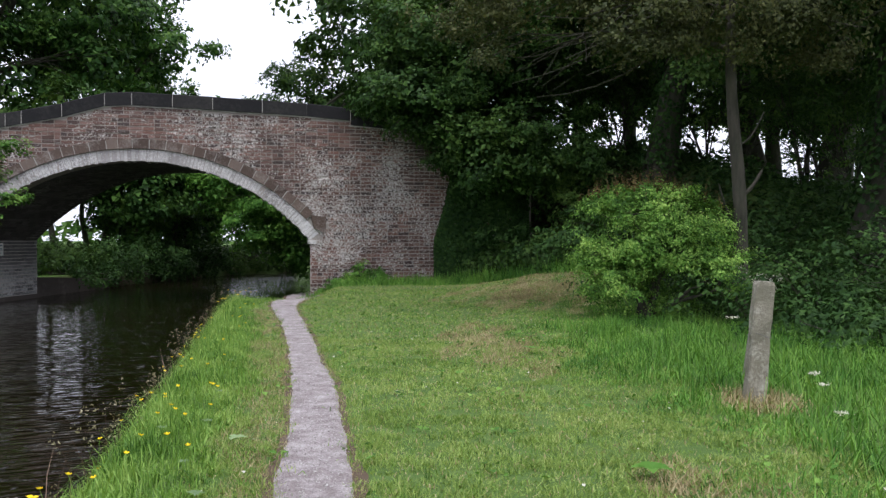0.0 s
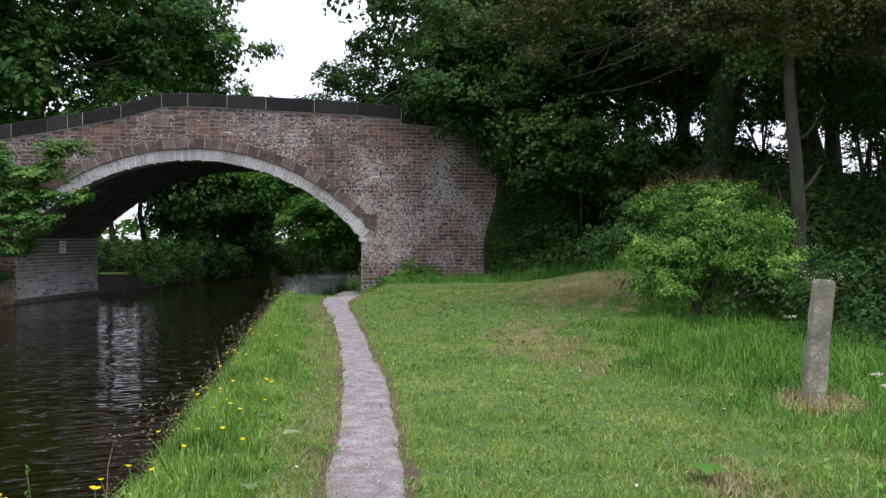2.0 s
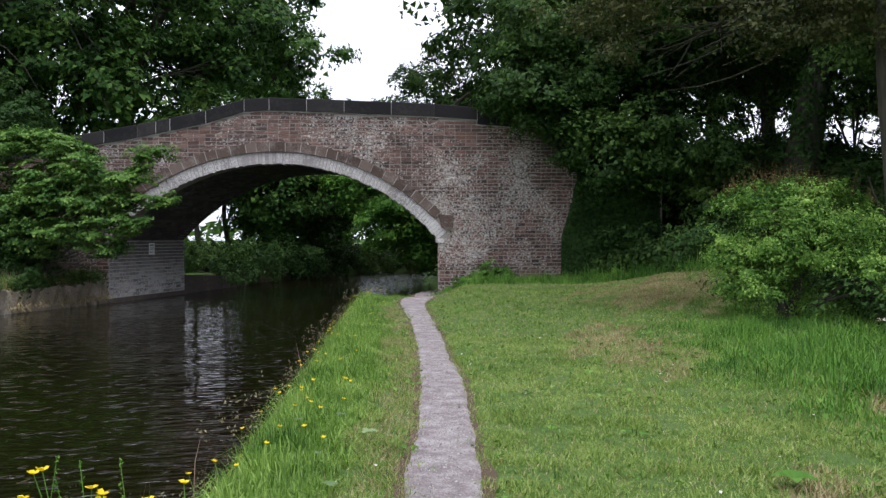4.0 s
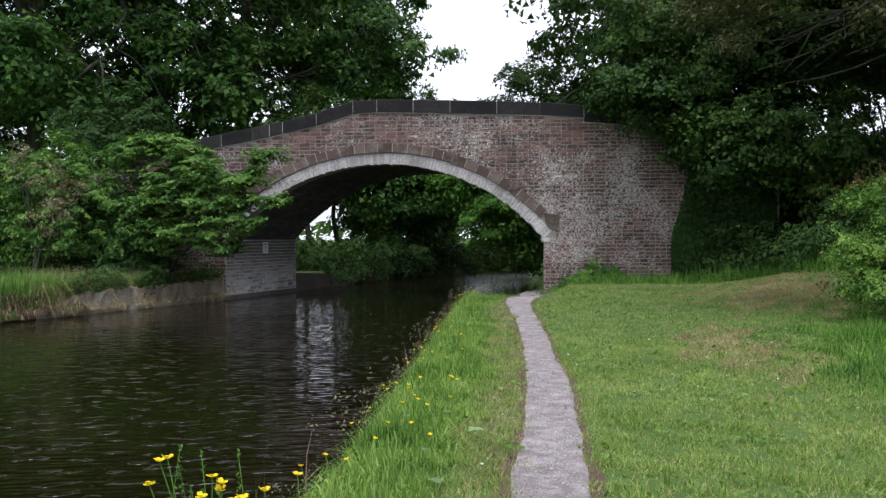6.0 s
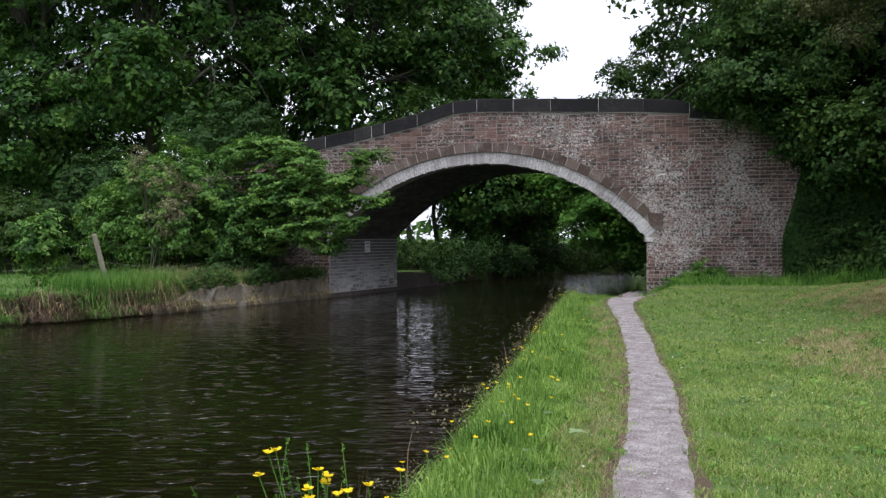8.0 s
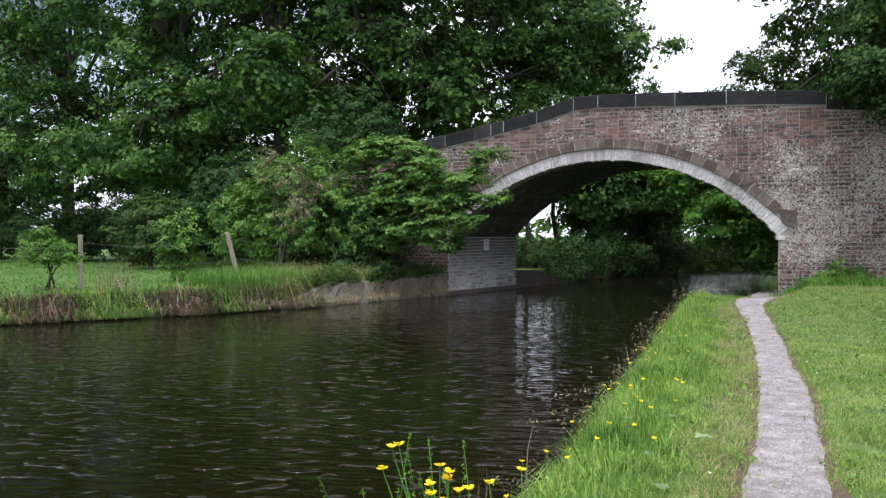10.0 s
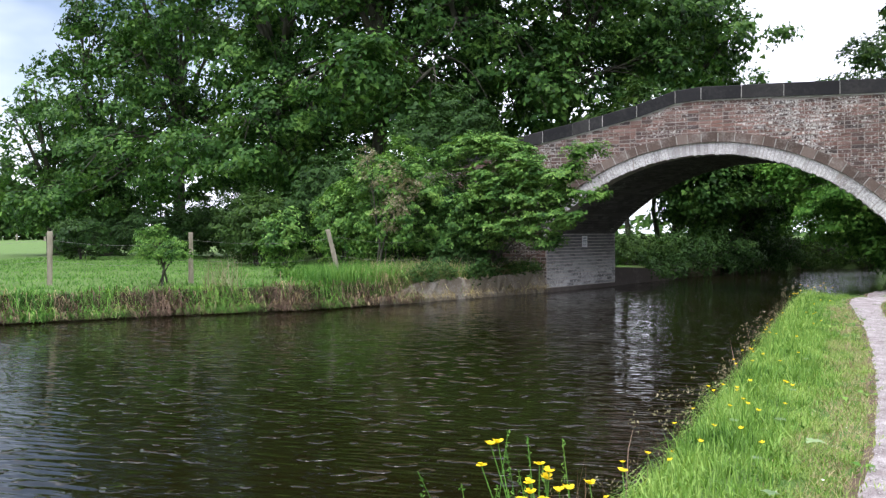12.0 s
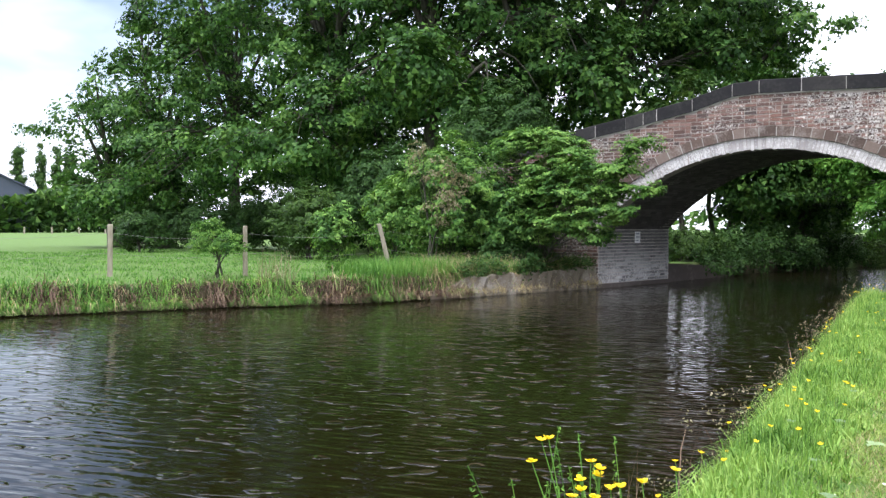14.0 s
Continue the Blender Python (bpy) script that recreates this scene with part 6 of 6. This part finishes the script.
hanging("dead_sedge", 300000, 0.24, 0.42, 0.0, [-0.15, -0.02, 0.2, 0.4], SEDGE_DEAD, "brown dead sedge hanging over the far bank's edge")
hanging("hanging_grass", 330000, 0.14, 0.36, 30.0, [0.35, 0.2, 0.0, -0.1], GRASS_TALL, "green and olive grass hanging over the far bank's edge", 1.1)
hanging("hanging_straw", 60000, 0.2, 0.45, 60.0, [0.05, -0.1, -0.1, 0.0], GRASS_DRY, "pale straw hanging from the far bank's edge", 2.3)
hanging("wall_straw", 60000, 0.02, 0.3, 90.0, [0.0, 0.0, 0.0, 0.0], GRASS_DRY, "straw and dead stems trailing over the bank wall", 2.3, 12.2, 16.2)
bank_top = lambda x, y: (x < far_edge(y) - 0.03) & (x > far_edge(y) - 1.7) & (y < 16.4 + 0.2 * (x + 9.6))
grass("bank_top_grass", scatter(rng, 45000, -12.2, -9.4, 11.8, 16.4, bank_top), 0.05, 0.27, 0.012, 0.8, MEADOW, "long pale grass on top of the bank wall", rng, True, 1.2)
grass("bank_top_straw", scatter(rng, 16000, -12.2, -9.4, 11.8, 16.4, bank_top), 0.06, 0.32, 0.008, 1.1, GRASS_DRY, "dead stems among the grass on the bank wall", rng, True, 1.2)
fringe = lambda x, y: (x < far_edge(y) + 0.02) & (x > far_edge(y) - 0.5) & (np.sin(y * 2.7) + np.sin(y * 6.1 + 1) > -0.4)
grass("bank_fringe", scatter(rng, 60000, -16, -9.5, 0.5, 12.2, fringe), 0.03, 0.17, 0.010, 0.9, MEADOW, "green grass fringe on top of the far bank edge", rng, lumpy=1.4)
straw = lambda x, y: (x < far_edge(y) + 0.03) & (x > far_edge(y) - 0.7)
grass("bank_straw", scatter(rng, 12000, -12, -9.5, 11.5, 16.2, straw), 0.1, 0.35, 0.008, 1.0, GRASS_DRY, "dry straw and dead stems on the bank wall", rng)
tuft = lambda x, y: (np.abs(y - 11.3) < 0.9) & (x < far_edge(y) - 0.05) & (x > far_edge(y) - 1.2)
grass("green_sedge", scatter(rng, 14000, -13, -10, 9, 12.5, tuft), 0.15, 0.45, 0.011, 0.5, MEADOW, "upright green sedge tuft on the far bank", rng)


ov = lambda x, y: (x < far_edge(y) + 0.06) & (x > far_edge(y) - 0.5)
pts = scatter(rng, 16000, -11, -9.4, 12, 16.1, ov)
lump = np.array([noise.noise(Vector((b * 1.9, a * 1.5, 4))) for a, b, _ in pts])
pts, lump = pts[lump > -0.1], lump[lump > -0.1]
pts[:, 2] = 0.1 + rng.uniform(-0.12, 0.3, len(pts)) * (0.5 + lump)
tagged(new("bank_weeds", mesh_from("bank_weeds", *leaf_arrays(rng, pts, np.array([0.4, -0.2, 0.7]) + rng.normal(0, 0.4, pts.shape), 0.06 * rng.uniform(0.5, 1.4, len(pts)), 0.7), NETTLE)), "brambles and weeds trailing over the bank wall", "weeds", kind="stuff")
# dead upright stems in a clump by the water
dead = lambda x, y: np.hypot(x + 11.75, (y - 8.9)) < 0.35
grass("dead_stems", scatter(rng, 520, -12.3, -11.2, 8.3, 9.5, dead), 0.2, 0.75, 0.008, 0.65, FADED, "clump of upright dead stems on the far bank", rng)

# ---- flowers ----
def buttercup(height, seed):
    rng = np.random.RandomState(seed)
    ob = thing("buttercup", (0, 0, 0), "yellow buttercup on a thin green stem in the bank grass", "flower", "buttercups on the canal bank")
    u = np.linspace(0, 1, 5)
    bend = rng.normal(0, 0.12, 2) * height
    pts = np.stack([bend[0] * u ** 2, bend[1] * u ** 2, height * u], 1)
    part("stem", mesh_from("stem", *tube_arrays(pts, 0.0016 - 0.0006 * u, 5), GRASS_LONG), ob)
    sp = Soup()
    tip, tilt = pts[-1], rng.normal(0, 0.25, 2)
    for q in range(5):
        a = q * 2 * math.pi / 5
        d, e = np.array([math.cos(a), math.sin(a), 0]), np.array([-math.sin(a), math.cos(a), 0])
        g = [(0.001, 0, 0), (0.006, 0.0047, 0.003), (0.0103, 0.0034, 0.0065), (0.0103, -0.0034, 0.0065), (0.006, -0.0047, 0.003)]
        pv = np.array([tip + d * r + e * w + np.array([0, 0, zz + r * (tilt[0] * d[0] + tilt[1] * d[1])]) for r, w, zz in g])
        sp.v.append(pv)
        sp.f.append(tuple(sp.n + np.arange(5)))
        sp.n += 5
    part("petals", mesh_from("petals", np.concatenate(sp.v), [tuple(int(w) for w in f) for f in sp.f], PETAL), ob, "five glossy yellow petals")
    return ob


kinds = [buttercup(h, 400 + q) for q, h in enumerate((0.16, 0.2, 0.24))]
rng = np.random.RandomState(410)
first = set()
made = 0
while made < 74:
    y = 2.6 + 11 * rng.rand() ** 1.6
    x = near_edge(y) + rng.uniform(0.05, 0.75) * (path_x(y) - 0.25 - near_edge(y))
    q = rng.randint(0, 3)
    m = pose(x, y, float(ground_z(x, y)), 0, 0, rng.uniform(0, 360))
    if q in first:
        copy_thing(kinds[q], m)
    else:
        kinds[q].matrix_basis = m
        first.add(q)
    made += 1
# the tall ones leaning over the water's edge close by: bearing, distance and height of each flower
for q, (az_, dist_, z) in enumerate(((34.95, 1.56, 0.558), (35.45, 1.57, 0.552), (36.1, 1.54, 0.52), (32.15, 1.5, 0.535), (31.5, 1.5, 0.522), (31.65, 1.5, 0.51), (30.2, 1.46, 0.505), (30.85, 1.47, 0.498), (32.85, 1.47, 0.51), (32.8, 1.46, 0.495), (28.75, 1.5, 0.503), (26.5, 1.6, 0.5), (33.4, 1.47, 0.48), (31.9, 1.44, 0.49))):
    rng = np.random.RandomState(430 + q)
    x0, y0 = polar(az_, dist_)
    ax, ay = polar(33.0 if az_ > 31 else az_ + rng.uniform(-0.5, 1.5), 1.47)
    ax, ay = ax + rng.normal(0.05, 0.02), ay + rng.normal(0, 0.03)
    az0 = float(ground_z(ax, ay)) - 0.02
    tall = thing("buttercup", (ax, ay, az0), "tall yellow buttercup leaning over the water's edge", "flower", "tall buttercups by the water")
    tip = np.array([x0 - ax, y0 - ay, z - az0])
    u = np.linspace(0, 1, 8)[:, None]
    mid = tip * np.array([0.25, 0.25, 0.55]) + rng.normal(0, 0.012, 3)
    pts = 2 * mid * u * (1 - u) + tip * u ** 2
    part("stem", mesh_from("stem", *tube_arrays(pts, 0.0019 - 0.0009 * u[:, 0], 5), GRASS_TALL), tall)
    sp = Soup()
    for p in range(5):
        a, cup = p * 2 * math.pi / 5, rng.uniform(0.25, 0.9)
        d, e = np.array([math.cos(a), math.sin(a), 0]), np.array([-math.sin(a), math.cos(a), 0])
        for r0, r1, w0, w1 in ((0.001, 0.006, 0.001, 0.0052), (0.006, 0.0105, 0.0052, 0.0042)):
            sp.add([tip + d * r + e * w + np.array([0, 0, cup * r]) for r, w in ((r0, -w0), (r1, -w1), (r1, w1), (r0, w0))], np.array([[0, 1, 2, 3]]))
    part("petals", sp.mesh("petals", PETAL, True), tall, "five glossy yellow petals")
# slender seeding grasses among them
rng = np.random.RandomState(460)
sp = Soup()
for _ in range(46):
    az_, dist_ = rng.uniform(22, 37), rng.uniform(1.42, 2.1)
    x0, y0 = polar(az_, dist_)
    z0, h = float(ground_z(x0, y0)), rng.uniform(0.25, 0.5) * (1.0 if az_ > 29 else 0.85)
    lean = rng.normal(0, 0.14, 2) * h
    u = np.linspace(0, 1, 6)[:, None]
    pts = np.array([x0, y0, z0]) + np.concatenate([u ** 2 * lean[0], u ** 2 * lean[1], u * h], 1)
    sp.add(*tube_arrays(pts, np.full(6, 0.0011), 4))
    c = np.repeat(pts[-1:], 16, 0) - np.array([lean[0], lean[1], h]) * rng.uniform(0, 0.2, (16, 1)) + rng.normal(0, 0.0035, (16, 3))
    sp.add(*leaf_arrays(rng, c, rng.normal(0, 1, (16, 3)), np.full(16, 0.011), 0.4))
tagged(new("seeding_grass", sp.mesh("seeding_grass", GRASS_TALL)), "slender seeding grass stalks at the near water's edge", "grass", kind="stuff")


def rosette(name, az_, dist_, size, count, mat, label, seed):
    """Broad lobed leaves spread flat from one crown."""
    rng = np.random.RandomState(seed)
    x0, y0 = polar(az_, dist_)
    ob = thing(name, (x0, y0, float(ground_z(x0, y0)) + 0.03), label, "weed")
    for q in range(count):
        a = q * 2.4 + rng.uniform(-0.3, 0.3)
        n = 11
        u = np.linspace(0, 1, n)
        half = size * 0.32 * np.sin(np.pi * u ** 0.8) * (1 - 0.35 * (np.arange(n) % 2))
        length = size * rng.uniform(0.8, 1.15)
        mid = np.stack([u * length, np.zeros(n), 0.15 * size * np.sin(2.6 * u) + 0.015], 1)
        v = np.concatenate([mid + np.stack([np.zeros(n), half, 0.1 * half], 1), mid, mid - np.stack([np.zeros(n), half, -0.1 * half], 1)])
        v = np.stack([v[:, 0] * math.cos(a) - v[:, 1] * math.sin(a), v[:, 0] * math.sin(a) + v[:, 1] * math.cos(a), v[:, 2]], 1)
        i = np.arange(n - 1)
        f = np.concatenate([np.stack([i, i + 1, n + i + 1, n + i], 1), np.stack([n + i, n + i + 1, 2 * n + i + 1, 2 * n + i], 1)])
        part("leaf", mesh_from("leaf", v, f, mat, True), ob)
    return ob


rosette("hogweed", 14.2, 3.85, 0.06, 4, PALE_LEAF, "pale grey-green hogweed leaf in the bank grass", 1)
rosette("thistle", 16.0, 4.3, 0.036, 7, DOWNY, "downy grey-green thistle rosette in the bank grass", 2)
rosette("thistle", 16.8, 3.05, 0.036, 7, DOWNY, "downy grey-green thistle rosette in the bank grass", 3)
for q, (az_, dist_) in enumerate(((17.5, 3.5), (15.2, 5.2), (18.8, 4.2), (14.4, 6.4))):
    rosette("thistle", az_, dist_, 0.026 + 0.003 * (q % 3), 6, DOWNY, "downy grey-green thistle rosette in the bank grass", 20 + q)
rosette("dock", -14.2, 3.4, 0.09, 7, GRASS_TALL, "dark green dock leaves in the mown grass", 6)
rosette("dock", -6.0, 6.9, 0.08, 6, GRASS_TALL, "dark green dock leaves in the mown grass", 7)
for az_, dist_, h, seed in ((-19.2, 5.5, 0.46, 1), (-24.6, 4.7, 0.2, 2), (-24.0, 4.8, 0.24, 3), (-25.6, 4.1, 0.16, 4)):
    rng = np.random.RandomState(500 + seed)
    x0, y0 = polar(az_, dist_)
    umbel = thing("cow_parsley", (x0, y0, float(ground_z(x0, y0))), "white flower umbel on a thin stem in the tall grass", "flower", "white umbels by the post")
    u = np.linspace(0, 1, 5)
    part("stem", mesh_from("stem", *tube_arrays(np.stack([0.02 * u, 0.01 * u ** 2, h * u], 1), 0.002 - 0.0008 * u, 5), GRASS_TALL), umbel)
    c = np.array([0.02, 0.01, h]) + np.stack([rng.normal(0, 0.018, 60), rng.normal(0, 0.018, 60), rng.uniform(0, 0.012, 60)], 1)
    part("flower_head", mesh_from("flower_head", *leaf_arrays(rng, c, np.array([0, 0, 1.0]) + rng.normal(0, 0.3, c.shape), np.full(60, 0.009), 0.9), BLOSSOM), umbel)

# ---- single bricks of the face ----
for b0, b1, z0, o in bricks_as_parts:
    ob = part("brick", brick_mesh(b1 - b0, int(b0 * 97 + z0 * 31) % 6), bridge)
    p = bp(b0, 0, z0, o)
    ob.matrix_basis = Matrix.Translation(Vector(p)) @ Matrix.Rotation(FACE, 4, "Z")
